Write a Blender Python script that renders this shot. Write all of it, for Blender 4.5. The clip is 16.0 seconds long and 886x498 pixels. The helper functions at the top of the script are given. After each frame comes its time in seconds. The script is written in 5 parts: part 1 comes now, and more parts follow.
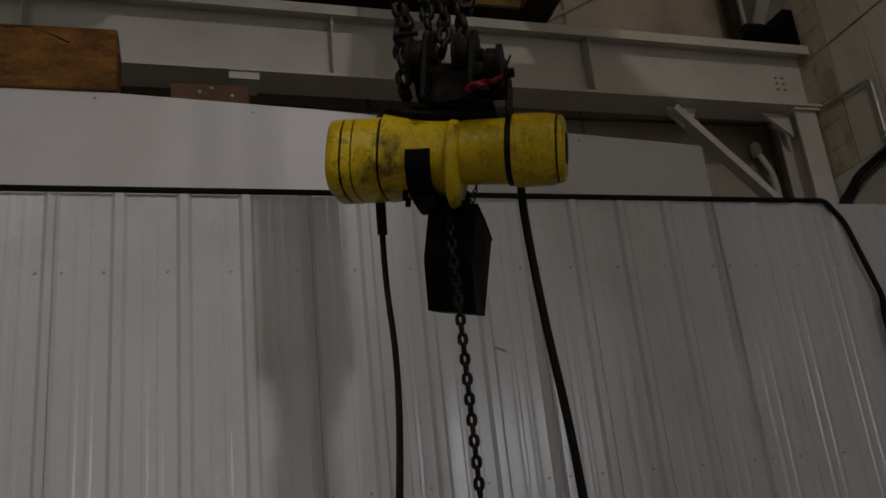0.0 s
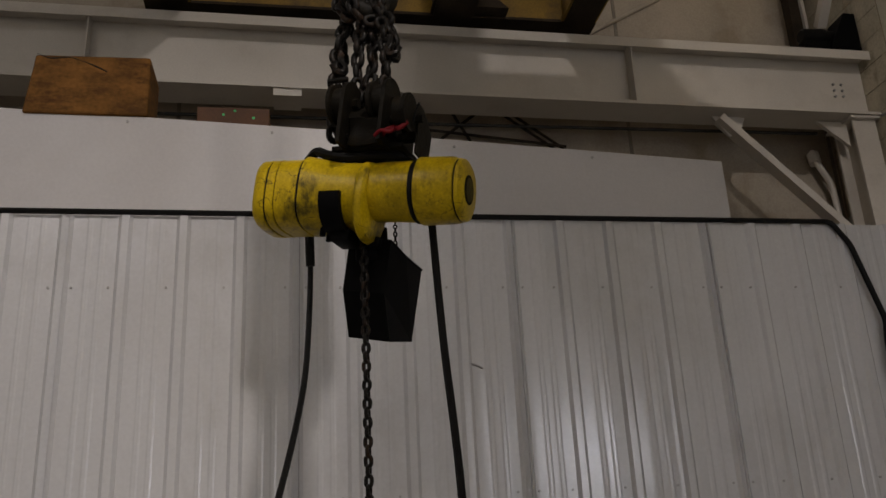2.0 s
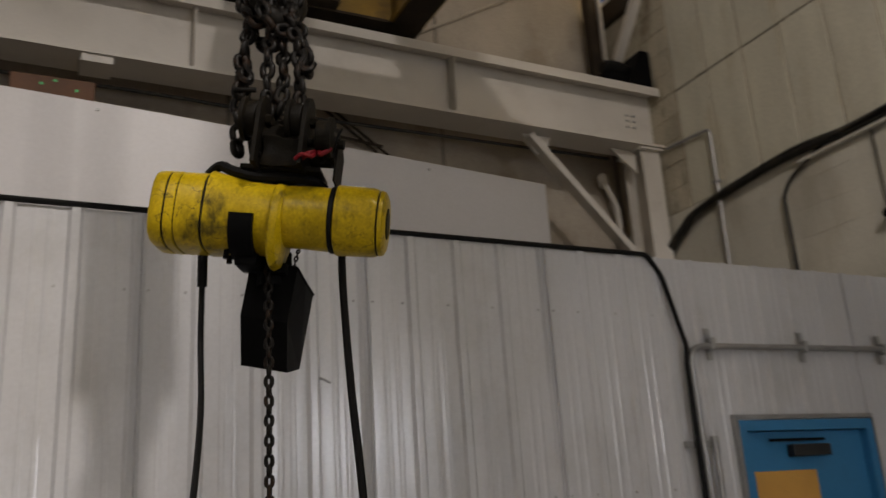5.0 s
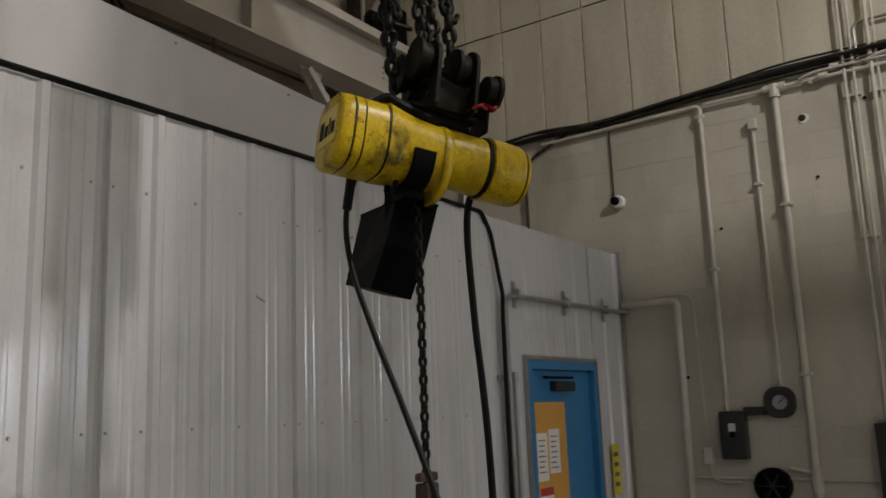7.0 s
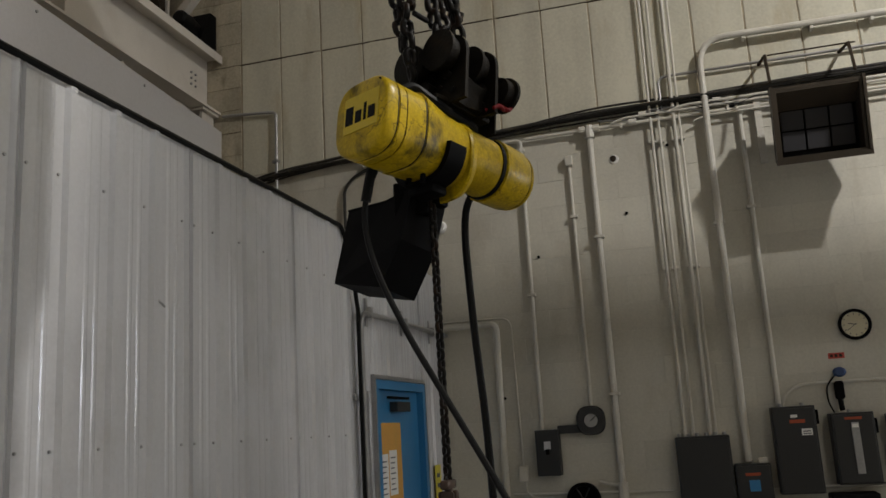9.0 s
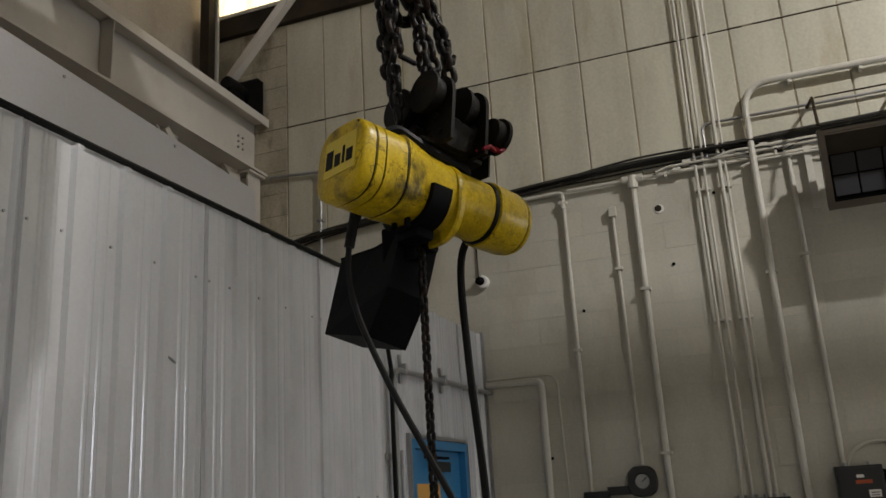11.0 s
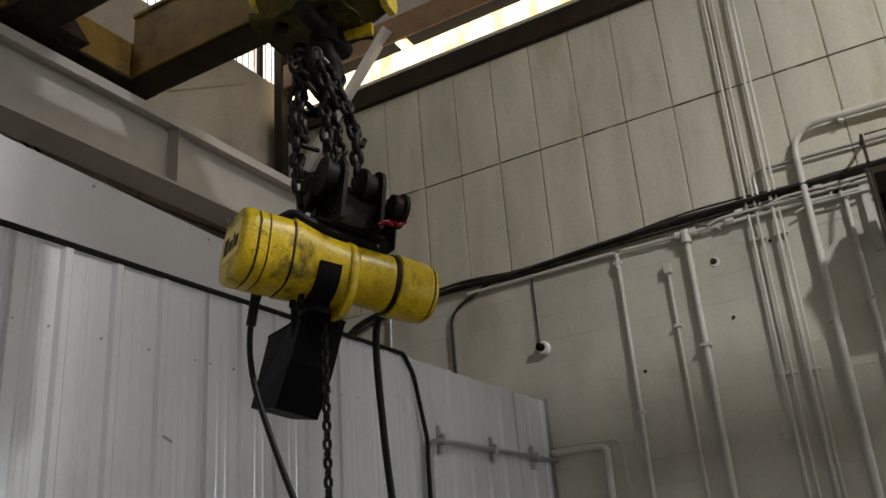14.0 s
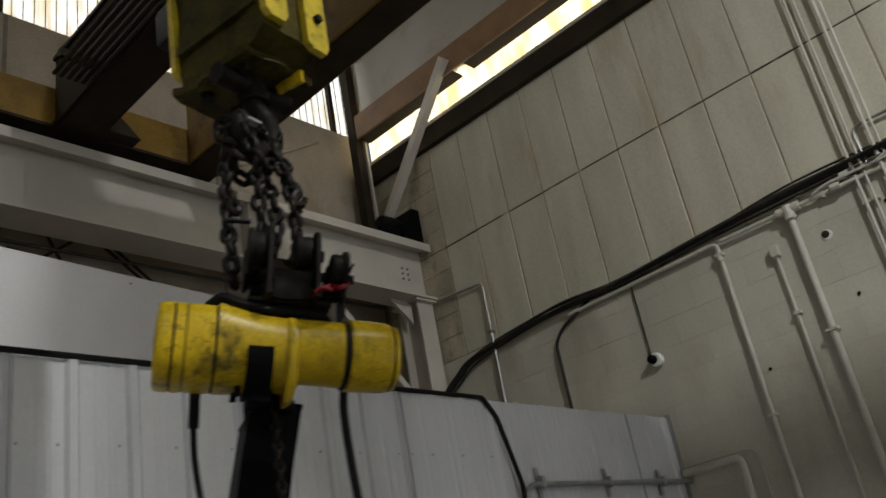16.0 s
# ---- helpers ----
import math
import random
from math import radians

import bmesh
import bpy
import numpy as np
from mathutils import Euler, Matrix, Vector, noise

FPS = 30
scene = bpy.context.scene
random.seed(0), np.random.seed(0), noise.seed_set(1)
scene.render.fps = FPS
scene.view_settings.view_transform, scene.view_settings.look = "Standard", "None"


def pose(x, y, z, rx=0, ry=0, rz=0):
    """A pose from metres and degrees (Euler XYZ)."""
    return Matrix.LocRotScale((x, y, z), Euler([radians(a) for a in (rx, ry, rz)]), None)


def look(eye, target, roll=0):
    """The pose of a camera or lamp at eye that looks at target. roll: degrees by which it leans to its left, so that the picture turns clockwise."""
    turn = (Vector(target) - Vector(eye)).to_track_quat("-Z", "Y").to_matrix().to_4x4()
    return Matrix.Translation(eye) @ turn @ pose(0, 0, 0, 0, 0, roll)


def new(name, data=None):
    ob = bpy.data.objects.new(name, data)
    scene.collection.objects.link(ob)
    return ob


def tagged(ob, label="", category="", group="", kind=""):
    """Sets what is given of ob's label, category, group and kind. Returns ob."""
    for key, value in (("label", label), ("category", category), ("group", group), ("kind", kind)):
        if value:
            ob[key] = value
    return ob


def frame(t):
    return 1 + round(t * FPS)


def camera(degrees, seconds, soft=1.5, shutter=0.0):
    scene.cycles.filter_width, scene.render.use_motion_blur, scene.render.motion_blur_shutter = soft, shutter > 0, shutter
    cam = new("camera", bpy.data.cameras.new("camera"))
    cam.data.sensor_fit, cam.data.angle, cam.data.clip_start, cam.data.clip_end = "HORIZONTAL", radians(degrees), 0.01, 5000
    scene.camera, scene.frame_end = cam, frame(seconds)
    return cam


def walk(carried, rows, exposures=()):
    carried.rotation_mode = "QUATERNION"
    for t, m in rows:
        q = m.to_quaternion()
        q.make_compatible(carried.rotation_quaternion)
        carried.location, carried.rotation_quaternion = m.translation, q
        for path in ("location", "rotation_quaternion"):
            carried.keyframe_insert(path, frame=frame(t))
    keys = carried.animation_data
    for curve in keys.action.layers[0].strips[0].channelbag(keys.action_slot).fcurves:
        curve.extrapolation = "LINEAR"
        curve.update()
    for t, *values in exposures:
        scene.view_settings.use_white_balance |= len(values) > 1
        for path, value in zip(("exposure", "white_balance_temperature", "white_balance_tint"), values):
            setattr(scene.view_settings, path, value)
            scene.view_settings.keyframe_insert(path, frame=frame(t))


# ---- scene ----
cam = camera(53.8, 16.0, soft=1.5, shutter=0.5)
PATH = [
    (0, (0.13, -0.202, 1.585), (0.712, 1.598, 2.233), -6.2),
    (0.5, (0.21, -0.421, 1.593), (0.658, 1.42, 2.233), -3.1),
    (1, (0.346, -0.533, 1.6), (0.642, 1.331, 2.26), -1.8),
    (1.5, (0.569, -0.516, 1.601), (0.864, 1.34, 2.285), -0.3),
    (2, (0.625, -0.519, 1.591), (0.96, 1.341, 2.246), -3.0),
    (2.5, (0.572, -0.559, 1.593), (0.897, 1.297, 2.266), -2.5),
    (3, (0.567, -0.569, 1.586), (0.907, 1.294, 2.228), -3.5),
    (3.5, (0.608, -0.555, 1.595), (0.91, 1.315, 2.237), -3.9),
    (4, (0.698, -0.5, 1.635), (0.986, 1.352, 2.332), -1.2),
    (4.5, (0.513, -0.471, 1.704), (1.033, 1.349, 2.348), -2.2),
    (5, (0.21, -0.408, 1.778), (1.078, 1.3, 2.353), -3.7),
    (5.2, (0.071, -0.347, 1.809), (1.063, 1.291, 2.385), -6.4),
    (7.3, (-1.254, 0.592, 1.841), (0.442, 1.59, 2.197), -2.6),
    (7.5, (-1.257, 0.727, 1.821), (0.48, 1.637, 2.214), -3.8),
    (8, (-1.341, 0.974, 1.839), (0.44, 1.706, 2.378), -2.7),
    (8.5, (-1.435, 1.144, 1.826), (0.422, 1.746, 2.262), -3.9),
    (9, (-1.47, 1.206, 1.804), (0.419, 1.723, 2.211), -3.4),
    (9.2, (-1.469, 1.203, 1.801), (0.419, 1.714, 2.221), -3.8),
    (11.5, (-1.284, 0.941, 1.755), (0.494, 1.647, 2.338), -3.7),
    (12, (-1.297, 0.822, 1.726), (0.457, 1.576, 2.323), -4.3),
    (12.5, (-1.373, 0.664, 1.697), (0.373, 1.473, 2.245), -3.8),
    (13, (-1.377, 0.602, 1.695), (0.365, 1.412, 2.251), -4.5),
    (13.5, (-1.272, 0.471, 1.704), (0.407, 1.322, 2.379), -3.3),
    (14, (-1.113, 0.366, 1.689), (0.514, 1.274, 2.414), -4.6),
    (14.5, (-0.992, 0.325, 1.7), (0.612, 1.291, 2.403), -8.8),
    (15, (-0.865, 0.393, 1.71), (0.698, 1.379, 2.475), -9.8),
    (15.5, (-0.728, 0.307, 1.77), (0.706, 1.431, 2.596), -11.1),
    (16, (-0.542, 0.058, 1.81), (0.861, 1.227, 2.625), -11.0),
]
EXPOSURES = [(0.0, -1.45, 6450, 15), (0.5, -1.18, 6450, 15), (1.0, -0.95, 6600, 17), (1.5, -0.82, 6700, 18), (3.5, -0.52, 6700, 17), (4.5, -0.42, 6700, 17), (5.2, -0.3, 6650, 16), (7.3, -0.38, 6500, 14), (9.2, -0.26, 6350, 12), (11.5, -0.23, 6300, 12), (14.5, -0.21, 6100, 11), (15.2, -0.28, 6100, 10), (16.0, -0.48, 6100, 9)]
walk(cam, [(t, look(eye, target, roll)) for t, eye, target, roll in PATH], exposures=EXPOSURES)

# ---- world and lights ----
world = bpy.data.worlds.new("world")
scene.world = world
world.use_nodes = True
_wn = world.node_tree.nodes
_sky = _wn.new("ShaderNodeTexSky")
_sky.sky_type = "NISHITA"
_sky.sun_disc = False
_sky.sun_elevation = radians(35)
_sky.sun_rotation = radians(200)
world.node_tree.links.new(_sky.outputs[0], _wn["Background"].inputs[0])
_wn["Background"].inputs[1].default_value = 0.06


def window_light(name, place, target, width, height, watts, colour):
    """Daylight that enters by an opening."""
    lamp = bpy.data.lights.new(name, "AREA")
    lamp.shape, lamp.size, lamp.size_y = "RECTANGLE", width, height
    lamp.energy, lamp.color = watts, colour
    ob = new(name, lamp)
    ob.matrix_world = look(place, target)
    return ob


DAY = (1.0, 0.98, 0.96)
COOL = (0.80, 0.90, 1.0)
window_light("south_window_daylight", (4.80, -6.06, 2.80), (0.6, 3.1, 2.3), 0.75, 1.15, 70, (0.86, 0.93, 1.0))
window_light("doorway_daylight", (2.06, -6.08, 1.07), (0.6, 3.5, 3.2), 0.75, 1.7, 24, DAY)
# Unseen west strip, added as weak cool fill across the hall.
window_light("west_fill_light", (-7.9, 0.0, 6.9), (4.0, 0.5, 4.2), 10.0, 0.7, 9, COOL)
window_light("south_clerestory", (-2.4, -5.85, 6.85), (3.0, 5.2, 4.4), 1.4, 0.7, 14, DAY)
window_light("east_clerestory", (5.22, 0.5, 6.60), (0.0, 0.5, 3.0), 9.0, 0.2, 8, (1.0, 0.88, 0.68))
window_light("north_clerestory", (0.0, 5.64, 7.2), (0.5, 0.0, 3.0), 9.0, 0.5, 10, DAY)

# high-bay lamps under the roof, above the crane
# The second is an unseen lamp, added to fill the left side.
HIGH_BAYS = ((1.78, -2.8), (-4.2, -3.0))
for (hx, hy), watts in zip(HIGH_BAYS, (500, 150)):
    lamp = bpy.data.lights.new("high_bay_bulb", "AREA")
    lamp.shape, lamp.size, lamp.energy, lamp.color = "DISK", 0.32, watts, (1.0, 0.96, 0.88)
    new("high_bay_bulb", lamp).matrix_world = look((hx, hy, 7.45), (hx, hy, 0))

# ---- materials ----
def mat(name, colour, rough=0.6, metal=0.0, vary=0.12, scale=6.0, bump=0.15, fine=90.0, stain=None, stain_amount=0.0,
        stain_scale=2.5, streak=1.0, spec=0.5, piece=0.0, veins=0.0, drawn=0.0):
    """A worn surface: base colour, mottling at two scales, an optional stain and fine relief."""
    m = bpy.data.materials.new(name)
    m.use_nodes = True
    nt = m.node_tree
    n, ln = nt.nodes, nt.links
    b = n["Principled BSDF"]
    tc = n.new("ShaderNodeTexCoord")
    mp = n.new("ShaderNodeMapping")
    mp.inputs["Scale"].default_value = (1, 1, streak)
    geo = n.new("ShaderNodeNewGeometry")
    ln.new(geo.outputs["Position"], mp.inputs["Vector"])
    big = n.new("ShaderNodeTexNoise")
    big.inputs["Scale"].default_value, big.inputs["Detail"].default_value = scale, 6
    small = n.new("ShaderNodeTexNoise")
    small.inputs["Scale"].default_value, small.inputs["Detail"].default_value = fine, 3
    ln.new(mp.outputs[0], big.inputs["Vector"])
    ln.new(geo.outputs["Position"], small.inputs["Vector"])
    dark = n.new("ShaderNodeMix")
    dark.data_type = "RGBA"
    dark.inputs["A"].default_value = (*[c * (1 - vary) for c in colour], 1)
    dark.inputs["B"].default_value = (*[min(1, c * (1 + vary)) for c in colour], 1)
    mix = n.new("ShaderNodeMath")
    mix.operation = "MULTIPLY_ADD"
    mix.inputs[1].default_value, mix.inputs[2].default_value = 0.35, 0.0
    ln.new(small.outputs["Fac"], mix.inputs[0])
    add = n.new("ShaderNodeMath")
    add.operation = "MULTIPLY_ADD"
    add.inputs[1].default_value = 0.65
    ln.new(big.outputs["Fac"], add.inputs[0])
    ln.new(mix.outputs[0], add.inputs[2])
    ramp = n.new("ShaderNodeMapRange")
    ramp.inputs["From Min"].default_value, ramp.inputs["From Max"].default_value = 0.36, 0.64
    ln.new(add.outputs[0], ramp.inputs["Value"])
    ln.new(ramp.outputs[0], dark.inputs["Factor"])
    out = dark.outputs["Result"]
    if piece:
        oi = n.new("ShaderNodeObjectInfo")
        hv = n.new("ShaderNodeHueSaturation")
        mr = n.new("ShaderNodeMapRange")
        mr.inputs["To Min"].default_value, mr.inputs["To Max"].default_value = 1 - piece, 1 + piece
        ln.new(oi.outputs["Random"], mr.inputs["Value"])
        ln.new(mr.outputs[0], hv.inputs["Value"])
        ln.new(out, hv.inputs["Color"])
        out = hv.outputs[0]
    if stain:
        st = n.new("ShaderNodeTexNoise")
        st.inputs["Scale"].default_value, st.inputs["Detail"].default_value, st.inputs["Roughness"].default_value = stain_scale, 8, 0.65
        ln.new(mp.outputs[0], st.inputs["Vector"])
        sr = n.new("ShaderNodeMapRange")
        sr.inputs["From Min"].default_value, sr.inputs["From Max"].default_value = 0.53, 0.70
        sr.inputs["To Max"].default_value = stain_amount
        ln.new(st.outputs["Fac"], sr.inputs["Value"])
        sm = n.new("ShaderNodeMix")
        sm.data_type = "RGBA"
        sm.inputs["B"].default_value = (*stain, 1)
        ln.new(out, sm.inputs["A"])
        ln.new(sr.outputs[0], sm.inputs["Factor"])
        out = sm.outputs["Result"]
    if veins:
        vn = n.new("ShaderNodeTexNoise")
        vn.inputs["Scale"].default_value, vn.inputs["Detail"].default_value, vn.inputs["Distortion"].default_value = 11, 4, 0.6
        ln.new(geo.outputs["Position"], vn.inputs["Vector"])
        sub = n.new("ShaderNodeMath")
        sub.operation = "SUBTRACT"
        sub.inputs[1].default_value = 0.5
        ln.new(vn.outputs["Fac"], sub.inputs[0])
        ab = n.new("ShaderNodeMath")
        ab.operation = "ABSOLUTE"
        ln.new(sub.outputs[0], ab.inputs[0])
        vr = n.new("ShaderNodeMapRange")
        vr.inputs["From Min"].default_value, vr.inputs["From Max"].default_value = 0.003, 0.012
        vr.inputs["To Min"].default_value, vr.inputs["To Max"].default_value = 1, 0
        ln.new(ab.outputs[0], vr.inputs["Value"])
        gate = n.new("ShaderNodeMapRange")
        gate.inputs["From Min"].default_value, gate.inputs["From Max"].default_value = 0.50, 0.58
        gate.inputs["To Max"].default_value = veins
        ln.new(big.outputs["Fac"], gate.inputs["Value"])
        vm = n.new("ShaderNodeMath")
        vm.operation = "MULTIPLY"
        ln.new(vr.outputs[0], vm.inputs[0])
        ln.new(gate.outputs[0], vm.inputs[1])
        vx = n.new("ShaderNodeMix")
        vx.data_type = "RGBA"
        vx.inputs["B"].default_value = (0.02, 0.016, 0.01, 1)
        ln.new(out, vx.inputs["A"])
        ln.new(vm.outputs[0], vx.inputs["Factor"])
        out = vx.outputs["Result"]
    ln.new(out, b.inputs["Base Color"])
    rr = n.new("ShaderNodeMapRange")
    rr.inputs["To Min"].default_value, rr.inputs["To Max"].default_value = max(0.03, rough - 0.1), min(1, rough + 0.1)
    ln.new(big.outputs["Fac"], rr.inputs["Value"])
    ln.new(rr.outputs[0], b.inputs["Roughness"])
    b.inputs["Metallic"].default_value = metal
    b.inputs["Specular IOR Level"].default_value = spec
    if bump:
        bp = n.new("ShaderNodeBump")
        bp.inputs["Strength"].default_value, bp.inputs["Distance"].default_value = bump, 0.004
        ln.new(add.outputs[0], bp.inputs["Height"])
        if drawn:
            # roll-formed sheet: long shallow waves along the ribs
            wm = n.new("ShaderNodeMapping")
            wm.inputs["Scale"].default_value = (15, 15, 0.35)
            ln.new(geo.outputs["Position"], wm.inputs["Vector"])
            wv = n.new("ShaderNodeTexNoise")
            wv.inputs["Scale"].default_value, wv.inputs["Detail"].default_value = 1.0, 1.5
            ln.new(wm.outputs[0], wv.inputs["Vector"])
            wb = n.new("ShaderNodeBump")
            wb.inputs["Strength"].default_value, wb.inputs["Distance"].default_value = drawn, 0.006
            ln.new(wv.outputs["Fac"], wb.inputs["Height"])
            ln.new(wb.outputs[0], bp.inputs["Normal"])
        ln.new(bp.outputs[0], b.inputs["Normal"])
    return m


def glow(name, colour, strength, dirt):
    """Daylight behind weathered translucent sheeting."""
    m = bpy.data.materials.new(name)
    m.use_nodes = True
    n, ln = m.node_tree.nodes, m.node_tree.links
    b = n["Principled BSDF"]
    geo = n.new("ShaderNodeNewGeometry")
    mp = n.new("ShaderNodeMapping")
    mp.inputs["Scale"].default_value = (1, 1, 0.35)
    ln.new(geo.outputs["Position"], mp.inputs["Vector"])
    nz = n.new("ShaderNodeTexNoise")
    nz.inputs["Scale"].default_value, nz.inputs["Detail"].default_value = 7.0, 6
    ln.new(mp.outputs[0], nz.inputs["Vector"])
    cr = n.new("ShaderNodeMapRange")
    cr.inputs["From Min"].default_value, cr.inputs["From Max"].default_value = 0.45, 0.68
    ln.new(nz.outputs["Fac"], cr.inputs["Value"])
    mx = n.new("ShaderNodeMix")
    mx.data_type = "RGBA"
    mx.inputs["A"].default_value, mx.inputs["B"].default_value = (*colour, 1), (*dirt, 1)
    ln.new(cr.outputs[0], mx.inputs["Factor"])
    ln.new(mx.outputs["Result"], b.inputs["Base Color"])
    ln.new(mx.outputs["Result"], b.inputs["Emission Color"])
    b.inputs["Emission Strength"].default_value = strength
    b.inputs["Roughness"].default_value = 0.5
    return m


PANEL_WHITE = mat("white_sheet_metal", (0.57, 0.575, 0.597), 0.23, 0.0, 0.06, 1.1, 0.03, 60, (0.40, 0.395, 0.385), 0.5, 1.6, 0.7, 0.85, drawn=0.65)
BOARD_WHITE = mat("white_painted_sheet", (0.56, 0.55, 0.56), 0.45, 0.0, 0.06, 1.5, 0.05, 60, (0.40, 0.38, 0.36), 0.2, 1.0)
BLOCK_PAINT = mat("cream_painted_masonry", (0.53, 0.51, 0.44), 0.62, 0.0, 0.10, 2.6, 0.6, 55, (0.34, 0.30, 0.225), 0.6, 1.7, 0.4, piece=0.04)
JOINT_SHADE = mat("dirty_joint_and_rib_shade", (0.20, 0.18, 0.15), 0.9, 0.0, 0.25, 5, 0.3)
UPPER_PAINT = mat("stained_cream_panels", (0.56, 0.54, 0.445), 0.7, 0.0, 0.13, 3.6, 0.5, 45, (0.38, 0.31, 0.175), 0.6, 3.4, 0.22, piece=0.05)
# Corner blocks: darker base than the other wall paint, plus heavy brown stains.
CORNER_PAINT = mat("dark_grimy_corner_paint", (0.44, 0.40, 0.31), 0.75, 0.0, 0.22, 4.0, 0.6, 45, (0.15, 0.115, 0.07), 0.9, 3.0, 0.5, piece=0.10)
MORTAR = mat("painted_mortar", (0.47, 0.45, 0.395), 0.8, 0.0, 0.10, 5, 0.3)
SEAM = mat("grey_panel_seam", (0.33, 0.28, 0.20), 0.85, 0.0, 0.4, 5, 0.3)
BEAM_WHITE = mat("white_steel_paint", (0.60, 0.565, 0.515), 0.42, 0.0, 0.07, 2.0, 0.08, 70, (0.38, 0.34, 0.29), 0.3, 2.5)
GREY_WALL = mat("grey_back_wall", (0.39, 0.342, 0.28), 0.75, 0.0, 0.16, 2.4, 0.4, 60, (0.23, 0.175, 0.115), 0.6, 2.2, 0.7)
YELLOW = mat("worn_yellow_enamel", (0.46, 0.32, 0.005), 0.33, 0.0, 0.34, 8, 0.15, 120, (0.055, 0.042, 0.006), 0.92, 13, 0.6, 0.25, veins=0.65)
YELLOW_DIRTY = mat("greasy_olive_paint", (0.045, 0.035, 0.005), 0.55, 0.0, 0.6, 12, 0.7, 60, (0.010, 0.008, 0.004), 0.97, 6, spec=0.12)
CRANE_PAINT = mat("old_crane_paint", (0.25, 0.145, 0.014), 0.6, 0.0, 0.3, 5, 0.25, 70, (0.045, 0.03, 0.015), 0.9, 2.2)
CRANE_DARK = mat("grimy_and_shaded_brown_steel", (0.034, 0.024, 0.015), 0.7, 0.0, 0.35, 5, 0.4, 70, (0.012, 0.009, 0.006), 0.7, 4, spec=0.2)
BLACK = mat("black_steel", (0.003, 0.003, 0.0033), 0.6, 0.0, 0.3, 8, 0.1, spec=0.07)
BLACK_RUBBER = mat("black_rubber", (0.004, 0.004, 0.004), 0.5, 0.0, 0.25, 12, 0.1, spec=0.16)
GREASE = mat("greasy_dark_steel", (0.0075, 0.0062, 0.0042), 0.55, 0.0, 0.5, 18, 0.8, 140, (0.030, 0.021, 0.010), 0.6, 10, spec=0.12)
CHAIN = mat("blackened_chain_steel", (0.008, 0.007, 0.006), 0.42, 0.1, 0.4, 20, 0.5, 150, (0.048, 0.023, 0.011), 0.6, 20, spec=0.14)
RUSTY = mat("rusty_hook_steel", (0.055, 0.035, 0.026), 0.6, 0.3, 0.4, 18, 0.5, 140, (0.12, 0.05, 0.025), 0.5, 14)
RED = mat("red_plastic", (0.17, 0.006, 0.011), 0.5, spec=0.2)
BLUE = mat("blue_gloss_paint", (0.035, 0.20, 0.42), 0.35, 0.0, 0.08, 3, 0.06, 60, (0.03, 0.10, 0.2), 0.25, 3)
KRAFT = mat("kraft_board", (0.60, 0.32, 0.07), 0.75, 0.0, 0.08, 4, 0.1)
PAPER = mat("white_paper", (0.75, 0.74, 0.71), 0.8, 0.0, 0.03, 4, 0.02)
INK = mat("printed_ink", (0.12, 0.12, 0.13), 0.7)
RED_INK = mat("red_print", (0.45, 0.05, 0.035), 0.6)
ORANGE_INK = mat("orange_label", (0.36, 0.065, 0.02), 0.6)
YELLOW_SIGN = mat("yellow_sign", (0.65, 0.56, 0.05), 0.5)
CONDUIT = mat("cream_painted_conduit", (0.56, 0.54, 0.48), 0.5, 0.0, 0.08, 4, 0.1, 70, (0.34, 0.30, 0.24), 0.4, 5)
GALV = mat("dull_galvanised_steel", (0.34, 0.34, 0.34), 0.42, 0.6, 0.15, 8, 0.1)
DARK_CABLE = mat("dusty_black_cable", (0.018, 0.016, 0.013), 0.65, 0.0, 0.4, 9, 0.4, 90, (0.09, 0.075, 0.05), 0.7, 9)
WOOD = mat("raw_timber", (0.175, 0.080, 0.020), 0.75, 0.0, 0.38, 7, 0.8, 45, (0.06, 0.026, 0.010), 0.85, 6, 2.4, 0.15)
WOOD_RED = mat("red_brown_timber", (0.095, 0.038, 0.014), 0.7, 0.0, 0.2, 6, 0.3)
BROWN_BEAM = mat("brown_primer_steel", (0.26, 0.155, 0.080), 0.6, 0.0, 0.2, 4, 0.15, 60, (0.12, 0.06, 0.03), 0.5, 3)
PANEL_GREY = mat("dark_grey_enclosure", (0.017, 0.0175, 0.018), 0.45, 0.0, 0.1, 5, 0.06)
PANEL_BLACK = mat("black_steel", (0.006, 0.006, 0.0065), 0.6, 0.0, 0.3, 8, 0.1, spec=0.12)
HEATER_BROWN = mat("brown_heater_case", (0.055, 0.043, 0.030), 0.5, 0.2, 0.12, 5, 0.08)
CERAMIC = mat("dark_heater_tile", (0.022, 0.022, 0.027), 0.6)
ROOF_WHITE = mat("white_roof_liner", (0.50, 0.48, 0.45), 0.7, 0.0, 0.08, 2, 0.15, 60, (0.28, 0.22, 0.15), 0.5, 1.5)
CONCRETE = mat("concrete_floor", (0.25, 0.24, 0.22), 0.75, 0.0, 0.15, 1.5, 0.3, 50, (0.12, 0.11, 0.10), 0.5, 1.2)
SHEET_DAY = glow("sunlit_sheeting", (1.0, 0.98, 0.91), 1.5, (0.75, 0.62, 0.43))
SHEET_WARM = glow("warm_sunlit_sheeting", (1.0, 0.88, 0.56), 2.3, (1.0, 0.60, 0.22))


# ---- mesh helpers ----
def part(name, bm, material, parent=None, label="", smooth=False):
    me = bpy.data.meshes.new(name)
    bm.normal_update()
    bm.to_mesh(me)
    bm.free()
    me.materials.append(material)
    if smooth:
        for p in me.polygons:
            p.use_smooth = True
    ob = new(name, me)
    if parent:
        ob.parent = parent
    if label:
        ob["label"] = label
    return ob


